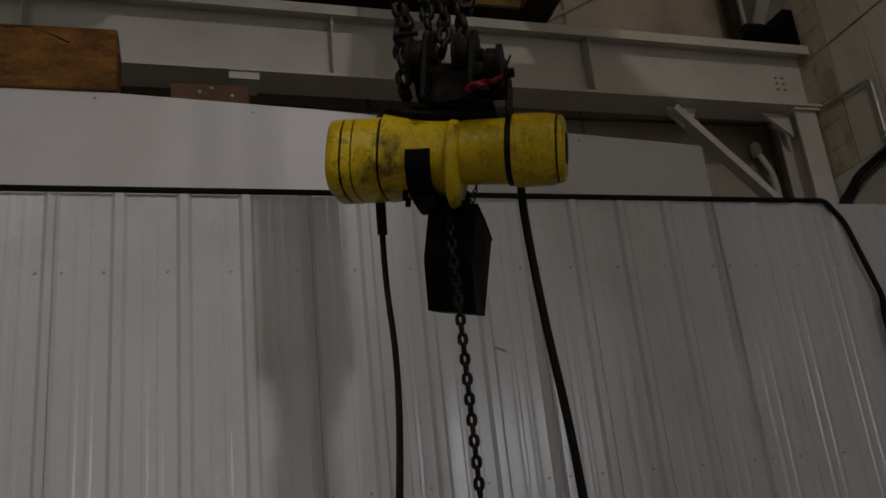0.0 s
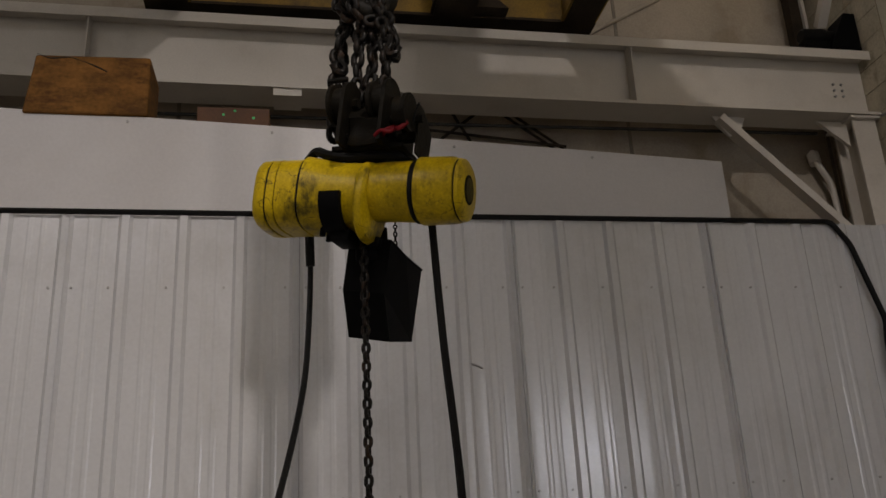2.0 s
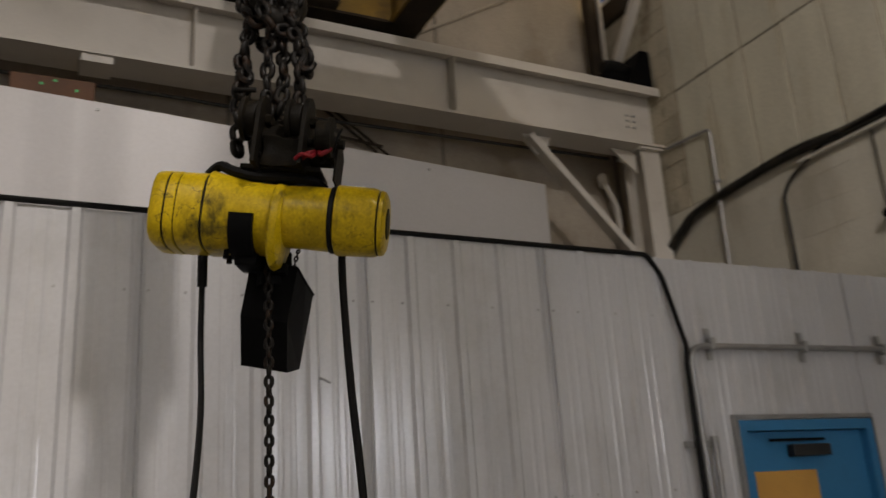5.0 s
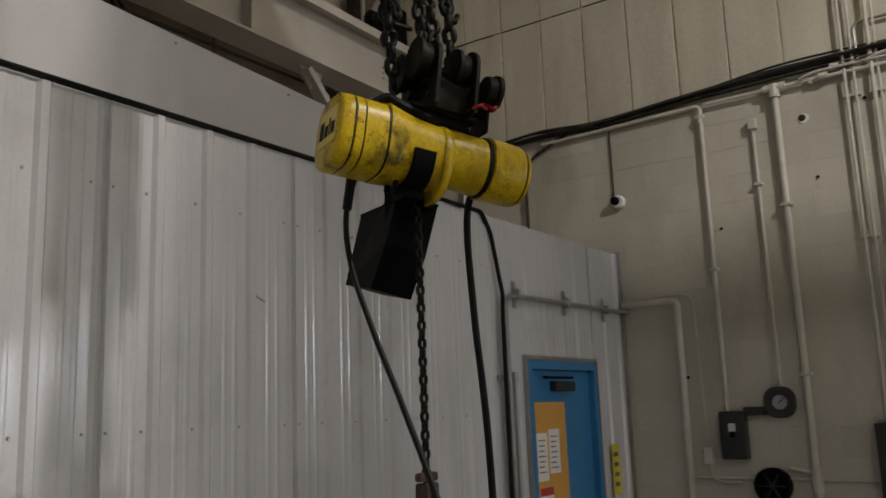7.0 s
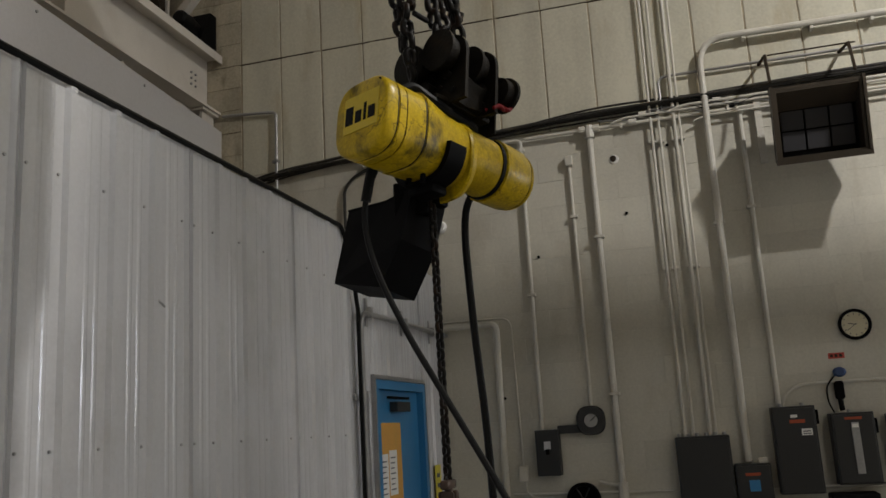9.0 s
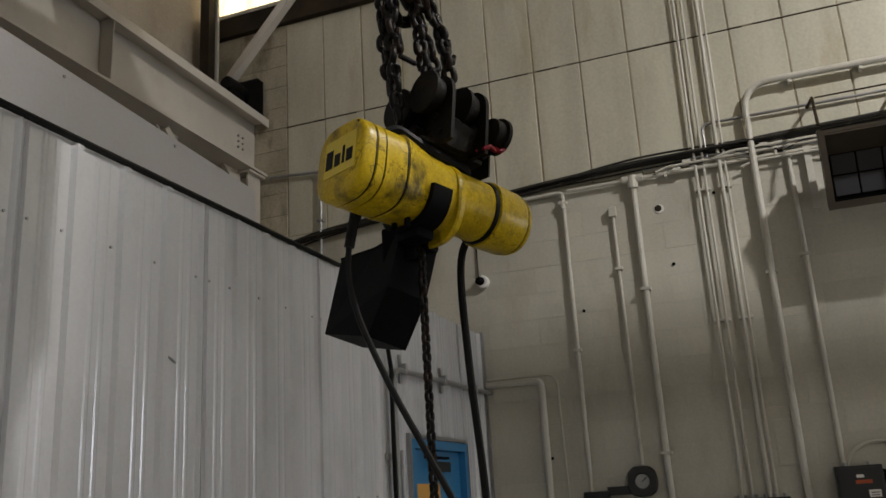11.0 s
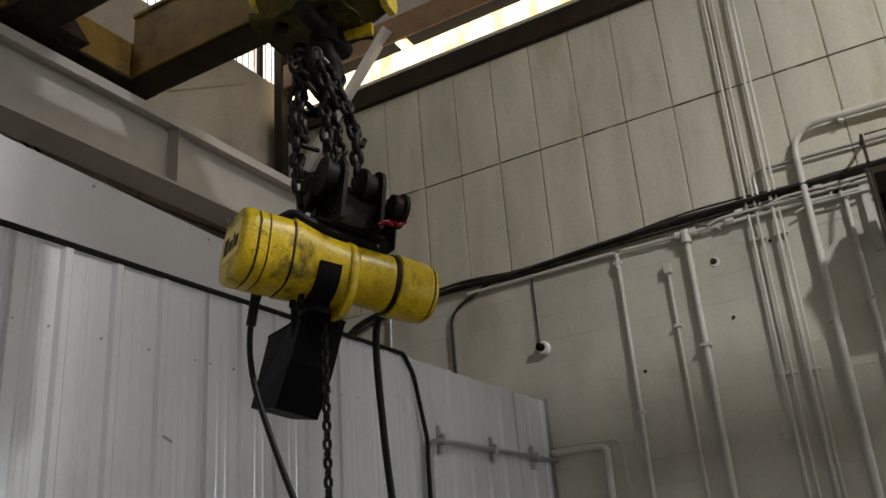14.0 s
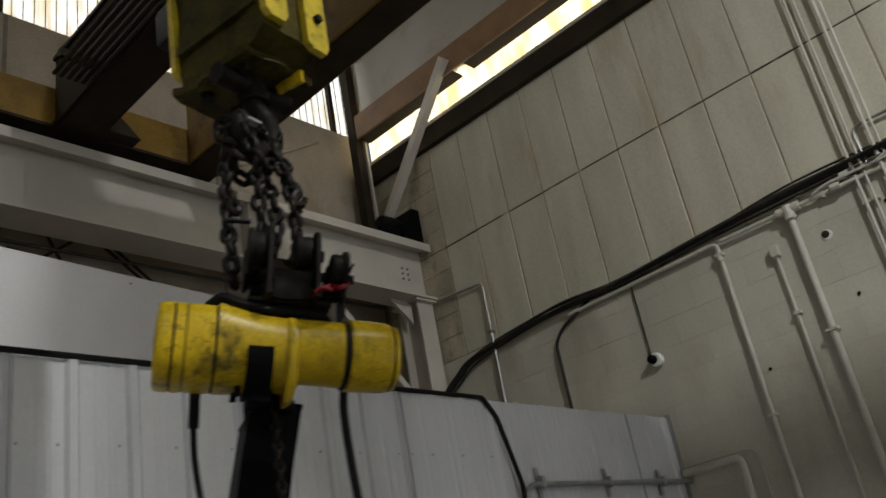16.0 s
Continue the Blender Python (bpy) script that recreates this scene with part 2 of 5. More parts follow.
def thing(name, label, category, m=None, group="", kind=""):
    ob = new(name)
    ob.empty_display_size = 0.05
    if m is not None:
        ob.matrix_basis = m
    return tagged(ob, label, category, group, kind)


def box(lo, hi, bm=None, bevel=0.0, m=None):
    bm = bm or bmesh.new()
    c = [(a + b) / 2 for a, b in zip(lo, hi)]
    d = [abs(b - a) for a, b in zip(lo, hi)]
    mm = Matrix.Translation(c) @ Matrix.Diagonal((*d, 1))
    if m is not None:
        mm = m @ mm
    geo = bmesh.ops.create_cube(bm, size=1, matrix=mm)
    if bevel:
        es = {e for v in geo["verts"] for e in v.link_edges}
        bmesh.ops.bevel(bm, geom=list(es), offset=bevel, segments=2, affect="EDGES", profile=0.5)
    return bm


def ring_frame(direction):
    d = Vector(direction).normalized()
    a = d.orthogonal().normalized()
    return d, a, d.cross(a)


def rod(p, q, r, bm=None, seg=12, r2=None):
    """A round bar from p to q with closed ends."""
    bm = bm or bmesh.new()
    p, q = Vector(p), Vector(q)
    d, a, b = ring_frame(q - p)
    rows = []
    for o, rad in ((p, r), (q, r if r2 is None else r2)):
        rows.append([bm.verts.new(o + (a * math.cos(k * math.tau / seg) + b * math.sin(k * math.tau / seg)) * rad) for k in range(seg)])
    for k in range(seg):
        bm.faces.new((rows[0][k], rows[0][(k + 1) % seg], rows[1][(k + 1) % seg], rows[1][k]))
    bm.faces.new(rows[0][::-1])
    bm.faces.new(rows[1])
    return bm


def smooth_path(pts, steps=6):
    """A Catmull-Rom line through the points."""
    pts = [Vector(p) for p in pts]
    ext = [2 * pts[0] - pts[1]] + pts + [2 * pts[-1] - pts[-2]]
    out = []
    for i in range(1, len(ext) - 2):
        a, b, c, d = ext[i - 1:i + 3]
        for k in range(steps):
            t = k / steps
            out.append(0.5 * (2 * b + (c - a) * t + (2 * a - 5 * b + 4 * c - d) * t * t + (3 * b - a - 3 * c + d) * t ** 3))
    return out + [pts[-1]]


def tube(pts, r, bm=None, seg=8, closed=False):
    """A round tube swept along a line of points."""
    bm = bm or bmesh.new()
    pts = [Vector(p) for p in pts]
    n = len(pts)
    up = None
    rows = []
    for i, p in enumerate(pts):
        if closed:
            d = (pts[(i + 1) % n] - pts[i - 1]).normalized()
        else:
            d = (pts[min(i + 1, n - 1)] - pts[max(i - 1, 0)]).normalized()
        up = d.orthogonal().normalized() if up is None else (up - d * up.dot(d)).normalized()
        b = d.cross(up)
        rr = r[i] if isinstance(r, (list, tuple)) else r
        rows.append([bm.verts.new(p + (up * math.cos(k * math.tau / seg) + b * math.sin(k * math.tau / seg)) * rr) for k in range(seg)])
    for i in range(n if closed else n - 1):
        x, y = rows[i], rows[(i + 1) % n]
        for k in range(seg):
            bm.faces.new((x[k], x[(k + 1) % seg], y[(k + 1) % seg], y[k]))
    if not closed:
        bm.faces.new(rows[0][::-1])
        bm.faces.new(rows[-1])
    return bm


def elbow(pts, radius, steps=6):
    """A polyline with its corners rounded."""
    pts = [Vector(p) for p in pts]
    out = [pts[0]]
    for a, b, c in zip(pts, pts[1:], pts[2:]):
        u, v = (a - b).normalized(), (c - b).normalized()
        p, q = b + u * radius, b + v * radius
        for k in range(steps + 1):
            t = k / steps
            out.append((1 - t) ** 2 * p + 2 * t * (1 - t) * b + t * t * q)
    return out + [pts[-1]]


def loft(sections, bm=None, seg=32):
    """Skin over superellipse sections (x, cy, cz, ry, rz, n) along local x."""
    bm = bm or bmesh.new()
    rows = []
    for x, cy, cz, ry, rz, e in sections:
        row = []
        for k in range(seg):
            a = math.tau * k / seg
            c, s = math.cos(a), math.sin(a)
            row.append(bm.verts.new((x, cy + ry * math.copysign(abs(c) ** (2 / e), c), cz + rz * math.copysign(abs(s) ** (2 / e), s))))
        rows.append(row)
    for x, y in zip(rows, rows[1:]):
        for k in range(seg):
            bm.faces.new((x[k], x[(k + 1) % seg], y[(k + 1) % seg], y[k]))
    bm.faces.new(rows[0][::-1])
    bm.faces.new(rows[-1])
    return bm


def prism(outline, axis, lo, hi, bm=None):
    """An outline of two coordinates pushed along the named axis from lo to hi."""
    bm = bm or bmesh.new()
    i = "xyz".index(axis)

    def at(p, v):
        q = list(p)
        q.insert(i, v)
        return q
    a = [bm.verts.new(at(p, lo)) for p in outline]
    b = [bm.verts.new(at(p, hi)) for p in outline]
    n = len(a)
    bm.faces.new(a)
    bm.faces.new(b[::-1])
    for k in range(n):
        bm.faces.new((a[k], b[k], b[(k + 1) % n], a[(k + 1) % n]))
    bmesh.ops.recalc_face_normals(bm, faces=bm.faces)
    return bm


def roughen(bm, amp, scale, cuts=5):
    """Break up flat plates with dents and caked grease."""
    bmesh.ops.triangulate(bm, faces=[f for f in bm.faces if len(f.verts) > 4])
    bmesh.ops.subdivide_edges(bm, edges=list(bm.edges), cuts=cuts, use_grid_fill=True)
    for v in bm.verts:
        v.co += noise.noise_vector(v.co * scale) * amp
    return bm


def auto_smooth(ob, angle=35):
    for p in ob.data.polygons:
        p.use_smooth = True
    ob.data.set_sharp_from_angle(angle=radians(angle))
    return ob

# ---- the hall ----
XE, YA, YN, YS, XW, ZR = 5.26, 3.113, 5.74, -6.0, -8.0, 8.0


def slab(name, lo, hi, material, label, category="wall"):
    return tagged(part(name, box(lo, hi), material), label, category, kind="structure")


slab("floor", (XW - 0.3, YS - 0.3, -0.2), (XE + 0.3, YN + 0.3, 0), CONCRETE, "stained grey concrete floor of the workshop", "floor")
slab("ceiling", (XW - 0.3, YS - 0.3, ZR), (XE + 0.3, YN + 0.3, ZR + 0.15), ROOF_WHITE, "off-white lined roof high above the crane", "ceiling")
# east wall: masonry below, clerestory above
east = thing("wall_east", "cream painted masonry wall with conduits and a clerestory strip", "wall", kind="structure")
part("backing", box((XE + 0.0018, YS, 0), (XE + 0.3, YN + 0.2, 4.10)), MORTAR, east)
part("upper_backing", box((XE + 0.0065, YS, 4.10), (XE + 0.3, YN + 0.2, 6.26)), SEAM, east)
_sr = random.Random(8)
_y = YS
while _y < YN - 0.5:
    _w = _sr.uniform(0.12, 0.75)
    part("open_seam", box((XE + 0.001, _y, 5.1725), (XE + 0.006, _y + _w, 5.1725 + _sr.uniform(0.006, 0.013))), CRANE_DARK, east)
    _y += _w + _sr.uniform(0.01, 0.10)
part("lintel", box((XE, YS, 6.98), (XE + 0.3, YN + 0.2, ZR)), ROOF_WHITE, east)
part("sill_lip", box((XE - 0.072, YS, 6.452), (XE - 0.061, YN, 6.486)), CONDUIT, east, "thin cream painted sill lip")
# Coloured dark to paint the shadow that hangs below the sill lip.
part("sill", box((XE - 0.06, YS, 6.25), (XE + 0.3, YN, 6.475)), CRANE_DARK, east, "dark band with the sill lip's shadow put into its colour")
# north wall
north = thing("wall_north", "grey lined end wall behind the crane runway", "wall", kind="structure")
part("lining", box((XW, YN, 0), (XE, YN + 0.2, 6.86)), GREY_WALL, north)
part("lintel", box((XW, YN, 7.85), (XE, YN + 0.2, ZR)), ROOF_WHITE, north)
for k in range(8):
    part("joint_strip", box((XW + 0.4 + k * 1.83, YN - 0.006, 0.0), (XW + 0.43 + k * 1.83, YN - 0.0005, 6.85)), JOINT_SHADE, north)
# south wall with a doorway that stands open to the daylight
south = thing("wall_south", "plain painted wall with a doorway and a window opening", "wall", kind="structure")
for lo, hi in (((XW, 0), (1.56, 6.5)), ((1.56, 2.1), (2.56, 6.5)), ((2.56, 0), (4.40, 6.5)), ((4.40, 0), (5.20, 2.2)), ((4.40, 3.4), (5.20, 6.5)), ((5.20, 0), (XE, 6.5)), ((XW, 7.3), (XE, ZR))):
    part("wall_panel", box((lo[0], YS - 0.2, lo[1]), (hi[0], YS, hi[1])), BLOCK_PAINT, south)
west = thing("wall_west", "plain painted wall below an added, unseen clerestory gap", "wall", kind="structure")
part("lower_wall", box((XW - 0.2, YS, 0), (XW, YN, 6.5)), BLOCK_PAINT, west)
part("upper_wall", box((XW - 0.2, YS, 7.3), (XW, YN, ZR)), BLOCK_PAINT, west)


def corrugated(axis, lo, hi, z0, z1, depth, pitch, amp, normal):
    """Ribbed translucent sheeting, standing along an axis."""
    bm = bmesh.new()
    n = int((hi - lo) / pitch * 4)
    prev = None
    for i in range(n + 1):
        u = lo + (hi - lo) * i / n
        w = depth + normal * amp * (0.0, 1.0, 1.0, 0.0)[i % 4]
        p = [(u, w, z) if axis == "x" else (w, u, z) for z in (z0, z1)]
        row = [bm.verts.new(q) for q in p]
        if prev:
            bm.faces.new((prev[0], row[0], row[1], prev[1]))
        prev = row
    return bm


w1 = thing("window_1", "long strip of sunlit, weathered translucent sheeting", "window", kind="structure")
part("sheeting", corrugated("y", YS, YN, 6.47, 6.99, XE + 0.14, 0.16, 0.02, -1), SHEET_WARM, w1)
w2 = thing("window_2", "strip of bright corrugated translucent sheeting under the roof", "window", kind="structure")
part("sheeting", corrugated("x", XW, XE, 6.85, 7.87, YN + 0.1, 0.09, 0.015, -1), SHEET_DAY, w2)
# Thin dark strips paint the shading of the corrugations onto the glowing sheet.
_rb = bmesh.new()
for k in range(int((XE - XW) / 0.09)):
    box((XW + 0.09 * k, YN + 0.072, 6.86), (XW + 0.09 * k + 0.007, YN + 0.080, 7.86), _rb)
part("rib_shade_lines", _rb, JOINT_SHADE, w2)
for k in range(8):
    part("mullion", box((XW + 1.0 + 1.7 * k, YN + 0.02, 6.86), (XW + 1.05 + 1.7 * k, YN + 0.07, 7.86)), CRANE_DARK, w2)


def i_beam(y0, y1, z0, z1, tf, tw):
    ym = (y0 + y1) / 2
    return [(y0, z0), (y1, z0), (y1, z0 + tf), (ym + tw, z0 + tf), (ym + tw, z1 - tf), (y1, z1 - tf), (y1, z1), (y0, z1), (y0, z1 - tf), (ym - tw, z1 - tf), (ym - tw, z0 + tf), (y0, z0 + tf)]


# crane runway
runway = thing("runway_beam", "white painted steel crane runway beam with web stiffeners", "beam", kind="structure")
part("girder", prism(i_beam(5.06, 5.36, 4.775, 5.345, 0.022, 0.008), "x", XW, XE - 0.056), BEAM_WHITE, runway)
for x in (-4.96, -2.92, -0.88, 1.14, 3.16):
    part("stiffener", box((x - 0.006, 5.085, 4.798), (x + 0.006, 5.201, 5.322)), BEAM_WHITE, runway)
RUNWAY_LEAN = pose(2, 0, -0.02, 0, 0.573, 0) @ Matrix.Translation((-2, 0, 0))
runway.matrix_basis = RUNWAY_LEAN
part("rail", box((XW, 5.185, 5.346), (4.9, 5.235, 5.385)), CRANE_DARK, runway, "dark crane rail on the top flange")
for j in range(2):
    for k in range(3):
        part("bolt", rod((4.93 + 0.07 * j, 5.203, 5.0 + 0.055 * k), (4.93 + 0.07 * j, 5.188, 5.0 + 0.055 * k), 0.011, seg=6), GALV, runway)
part("cap_lip", box((XW, 5.045, 5.268), (XE - 0.056, 5.059, 5.347)), BEAM_WHITE, runway)
part("angle_clip", box((0.42, 5.08, 4.72), (0.62, 5.30, 4.774)), BEAM_WHITE, runway)

column = thing("column", "white painted steel column under the runway beam", "column", kind="structure")
column.location = (0.045, 0, -0.0535)
part("shaft", prism([(x + 4.98, y) for x, y in ((0, 5.12), (0.2, 5.12), (0.2, 5.14), (0.11, 5.14), (0.11, 5.36), (0.2, 5.36), (0.2, 5.38), (0, 5.38), (0, 5.36), (0.09, 5.36), (0.09, 5.14), (0, 5.14))], "z", 0.0535, 4.752), BEAM_WHITE, column)
part("cap_plate", box((4.94, 5.08, 4.753), (5.2, 5.42, 4.774)), BEAM_WHITE, column)
part("haunch", prism([(4.72, 4.774), (4.98, 4.774), (4.98, 4.56)], "y", 5.205, 5.235), BEAM_WHITE, column)

brace = thing("knee_brace", "white steel channel bracing the runway beam diagonally", "brace", kind="structure")
brace.matrix_basis = RUNWAY_LEAN
_bd = (Vector((5.0, 0, 3.64)) - Vector((3.90, 0, 4.745))).normalized()
_bm = Matrix.Translation((3.87, 5.2, 4.75)) @ _bd.to_track_quat("X", "Z").to_matrix().to_4x4()
part("channel", prism([(-0.055, -0.03), (0.055, -0.03), (0.055, 0.03), (0.043, 0.03), (0.043, -0.018), (-0.043, -0.018), (-0.043, 0.03), (-0.055, 0.03)], "x", 0.0, 1.53), BEAM_WHITE, brace).matrix_basis = _bm
part("gusset", prism([(3.82, 4.774), (4.10, 4.774), (4.04, 4.64), (3.95, 4.60)], "y", 5.212, 5.224), BEAM_WHITE, brace)

stop = thing("end_stop", "black rubber and steel end stop on the crane rail", "end stop")
stop.matrix_basis = pose(0.045, 0, -0.05)
part("bracket", prism([(4.92, 5.386), (5.20, 5.386), (5.20, 5.74), (5.10, 5.74)], "y", 5.10, 5.32), BLACK, stop)
part("bumper", loft([(4.74, 5.21, 5.56, 0.05, 0.05, 2), (4.76, 5.21, 5.56, 0.07, 0.07, 2), (4.90, 5.21, 5.56, 0.075, 0.075, 2), (5.02, 5.21, 5.56, 0.06, 0.06, 2)]), BLACK_RUBBER, stop)
part("foot", box((4.72, 5.14, 5.386), (4.95, 5.28, 5.49)), BLACK, stop)

post = thing("roof_post", "dark painted steel post in the corner under the roof", "post", kind="structure")
part("shaft", box((4.96, 5.52, 5.42), (5.06, 5.62, ZR)), CRANE_DARK, post)
part("light_angle", box((5.07, 5.50, 5.42), (5.10, 5.58, ZR)), BEAM_WHITE, post)
part("base_plate", box((4.90, 5.42, 5.36), (5.24, 5.739, 5.42)), CRANE_DARK, post)
strut = thing("roof_strut", "grey painted steel angle strut rising to the eaves beam", "strut", kind="structure")
_sv = Vector((4.93, 4.16, 6.80)) - Vector((5.10, 5.36, 5.72))
_sm = Matrix.Translation((5.10, 5.36, 5.72)) @ _sv.to_track_quat("X", "Z").to_matrix().to_4x4()
part("angle", prism([(-0.04, -0.04), (0.04, -0.04), (0.04, -0.028), (-0.028, -0.028), (-0.028, 0.04), (-0.04, 0.04)], "x", 0, _sv.length), BEAM_WHITE, strut).matrix_basis = _sm
eaves = thing("eaves_beam", "brown primed steel eaves beam above the clerestory", "beam", kind="structure")
part("face_plate", box((4.965, YS, 6.66), (4.99, 5.5, 6.93)), BROWN_BEAM, eaves, "brown primed face plate")
part("top_flange", box((4.99, YS, 6.905), (5.18, 5.5, 6.93)), BROWN_BEAM, eaves)
# Underside plates hold the shade in their colour, against the lit brown face.
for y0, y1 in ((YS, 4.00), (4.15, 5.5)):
    part("soffit_plate", box((4.991, y0, 6.662), (5.15, y1, 6.684)), CRANE_DARK, eaves, "soffit plate, coloured dark as the shaded underside")
for k in range(9):
    pl = thing("purlin", "off-white roof purlin", "purlin", kind="structure", group="roof purlins")
    part("section", prism([(YS + 0.8 + 1.35 * k, ZR - 0.18), (YS + 0.86 + 1.35 * k, ZR - 0.18), (YS + 0.86 + 1.35 * k, ZR - 0.001), (YS + 0.8 + 1.35 * k, ZR - 0.001)], "x", XW, XE), ROOF_WHITE, pl)

for x, z, r in ((4.35, 7.74, 0.014), (4.66, 7.70, 0.010)):
    rc = thing("roof_conduit", "thin dark conduit hung below the roof", "conduit", group="roof conduits")
    part("tube", rod((x, YS + 0.2, z), (x, 5.70, z), r, seg=8), DARK_CABLE, rc)
    for y in (4.6, 3.0, 1.4):
        part("hanger", rod((x, y, z), (x, y, ZR - 0.001), 0.006, seg=6), DARK_CABLE, rc)

# ---- the clad room in front of the end wall ----
room = thing("partition_wall", "white ribbed sheet-metal wall of an inner room", "wall", kind="structure")
RIB0, PITCH, ZT = -0.56, 0.2387, 3.01


def rib_sheet(x0, x1, z0, z1):
    """Ribbed sheet with one tall rib a pitch and two low swages between."""
    xs = [(x0, 0.0), (x1, 0.0)]
    k = math.floor((x0 - RIB0) / PITCH) - 1
    while RIB0 + k * PITCH < x1 + PITCH:
        c = RIB0 + k * PITCH
        for dx, h in ((-0.030, 0), (-0.015, 0.015), (0.015, 0.015), (0.030, 0), (0.084, 0), (0.092, 0.0022), (0.104, 0.0022), (0.112, 0), (0.136, 0), (0.144, 0.0022), (0.156, 0.0022), (0.164, 0)):
            if x0 < c + dx < x1:
                xs.append((c + dx, h))
        k += 1
    xs.sort()
    bm = bmesh.new()
    prev = None
    for x, h in xs:
        row = [bm.verts.new((x, YA - h, z0)), bm.verts.new((x, YA - h, z1)), bm.verts.new((x, YA + 0.02, z1)), bm.verts.new((x, YA + 0.02, z0))]
        if prev:
            for a in range(4):
                bm.faces.new((prev[a], prev[(a + 1) % 4], row[(a + 1) % 4], row[a]))
        else:
            bm.faces.new(row)
        prev = row
    bm.faces.new(prev[::-1])
    bmesh.ops.recalc_face_normals(bm, faces=bm.faces)
    return bm


SHEET = 4 * PITCH
edges = [RIB0 + PITCH + 0.012 + SHEET * k for k in range(-4, 4)]
for a, b in zip(edges, edges[1:]):
    part("sheet", rib_sheet(a + 0.0003, b, 0.0, ZT), PANEL_WHITE, room)
DX0, DX1, DZ = 3.66, 4.675, 2.14
part("sheet", rib_sheet(edges[-1] + 0.0003, DX0, 0.0, ZT), PANEL_WHITE, room)
part("sheet", rib_sheet(DX0 + 0.001, DX1 - 0.001, DZ, ZT), PANEL_WHITE, room)
part("sheet", rib_sheet(DX1, XE - 0.025, 0.0, ZT), PANEL_WHITE, room)
part("corner_trim", box((XE - 0.024, YA - 0.022, 0), (XE - 0.002, YA + 0.02, ZT + 0.02)), GALV, room, "dull metal corner trim")
part("top_track", box((edges[0], YA + 0.021, ZT - 0.08), (XE - 0.03, YA + 0.12, ZT - 0.002)), PANEL_WHITE, room)
part("roof_deck", box((edges[0], YA + 0.12, 2.93), (XE - 0.01, YN - 0.01, 3.0)), GREY_WALL, room)
part("end_wall", box((edges[0] - 0.1, YA, 0), (edges[0] - 0.002, YN - 0.01, ZT)), PANEL_WHITE, room)
for k, a in enumerate(edges):
    for z in (2.69, 1.81, 0.75):
        for dx in (-0.06, 0.03, 0.175, 0.405, 0.64):
            part("screw", rod((a + dx, YA + 0.001, z), (a + dx, YA - 0.006, z), 0.0055, seg=6), GALV, room)

board = thing("upstand_board", "plain white sheet upstand on top of the inner room", "panel", kind="structure")
part("sheet", prism([(-3.9, 3.001), (3.092, 3.001), (3.095, 3.676), (0.81, 3.808), (-0.61, 3.87), (-3.9, 4.0)], "y", 3.82, 3.845), BOARD_WHITE, board)
for x, z in ((-0.9, 3.86), (-0.25, 3.84), (0.5, 3.80), (1.5, 3.745), (2.3, 3.70)):
    part("screw", rod((x, 3.821, z - 0.02), (x, 3.813, z - 0.02), 0.008, seg=6), GALV, board)

door = thing("door_1", "blue steel door with a kraft poster, closer and notices", "door", kind="structure")
part("trim", prism([(DX0 - 0.03, 0), (DX0 - 0.005, 0), (DX0 - 0.005, DZ + 0.005), (DX1 + 0.005, DZ + 0.005), (DX1 + 0.005, 0), (DX1 + 0.012, 0), (DX1 + 0.012, DZ + 0.03), (DX0 - 0.03, DZ + 0.03)], "y", YA - 0.028, YA - 0.002), GALV, door, "dull metal edge trim")
part("frame", prism([(DX0, 0), (DX0 + 0.055, 0), (DX0 + 0.055, DZ - 0.055), (DX1 - 0.055, DZ - 0.055), (DX1 - 0.055, 0), (DX1, 0), (DX1, DZ), (DX0, DZ)], "y", YA - 0.024, YA + 0.12), BLUE, door)
leaf = part("leaf", box((DX0 + 0.057, YA + 0.06, 0.01), (DX1 - 0.057, YA + 0.104, DZ - 0.058), bevel=0.003), BLUE, door)
leaf.location.y = -0.038
part("poster", box((3.75, YA + 0.055, 1.15), (4.21, YA + 0.0592, 1.875)), KRAFT, leaf, "kraft paper poster")
part("notice", box((3.79, YA + 0.0515, 1.38), (3.93, YA + 0.0545, 1.68)), PAPER, leaf)
part("notice", box((3.955, YA + 0.0515, 1.42), (4.10, YA + 0.0545, 1.70)), PAPER, leaf)
for x0, zt in ((3.80, 1.66), (3.965, 1.68)):
    for k in range(7):
        part("print_bar", box((x0 + 0.01, YA + 0.0505, zt - 0.03 - 0.033 * k), (x0 + 0.10 - 0.012 * (k % 3), YA + 0.0513, zt - 0.022 - 0.033 * k)), INK, leaf)
part("danger_label", box((3.80, YA + 0.0515, 1.18), (3.98, YA + 0.0545, 1.34)), PAPER, leaf)
part("label_band", box((3.80, YA + 0.0505, 1.29), (3.98, YA + 0.0513, 1.34)), RED_INK, leaf)
closer = part("closer", box((4.02, YA + 0.005, 1.945), (4.30, YA + 0.0585, 2.01), bevel=0.006), PANEL_GREY, leaf, "dark grey door closer")
part("arm", box((3.86, YA - 0.005, 2.025), (4.25, YA + 0.02, 2.040)), BLACK, closer)
part("handle", rod((4.50, YA + 0.06, 1.0), (4.50, YA + 0.01, 1.0), 0.012), GALV, leaf)

# ---- the electric chain hoist ----
HAX = Vector((0.534, -0.284, -0.083)).normalized()
HC = Vector((0.826, 1.815, 2.578))
_hy = Vector((0, 0, 1)).cross(HAX).normalized()
HM = Matrix.Translation(HC) @ Matrix((HAX, _hy, HAX.cross(_hy))).transposed().to_4x4() @ Matrix.Diagonal((0.965, 1, 1, 1))
hoist = thing("chain_hoist", "scuffed yellow electric chain hoist hanging from chains", "hoist", HM)


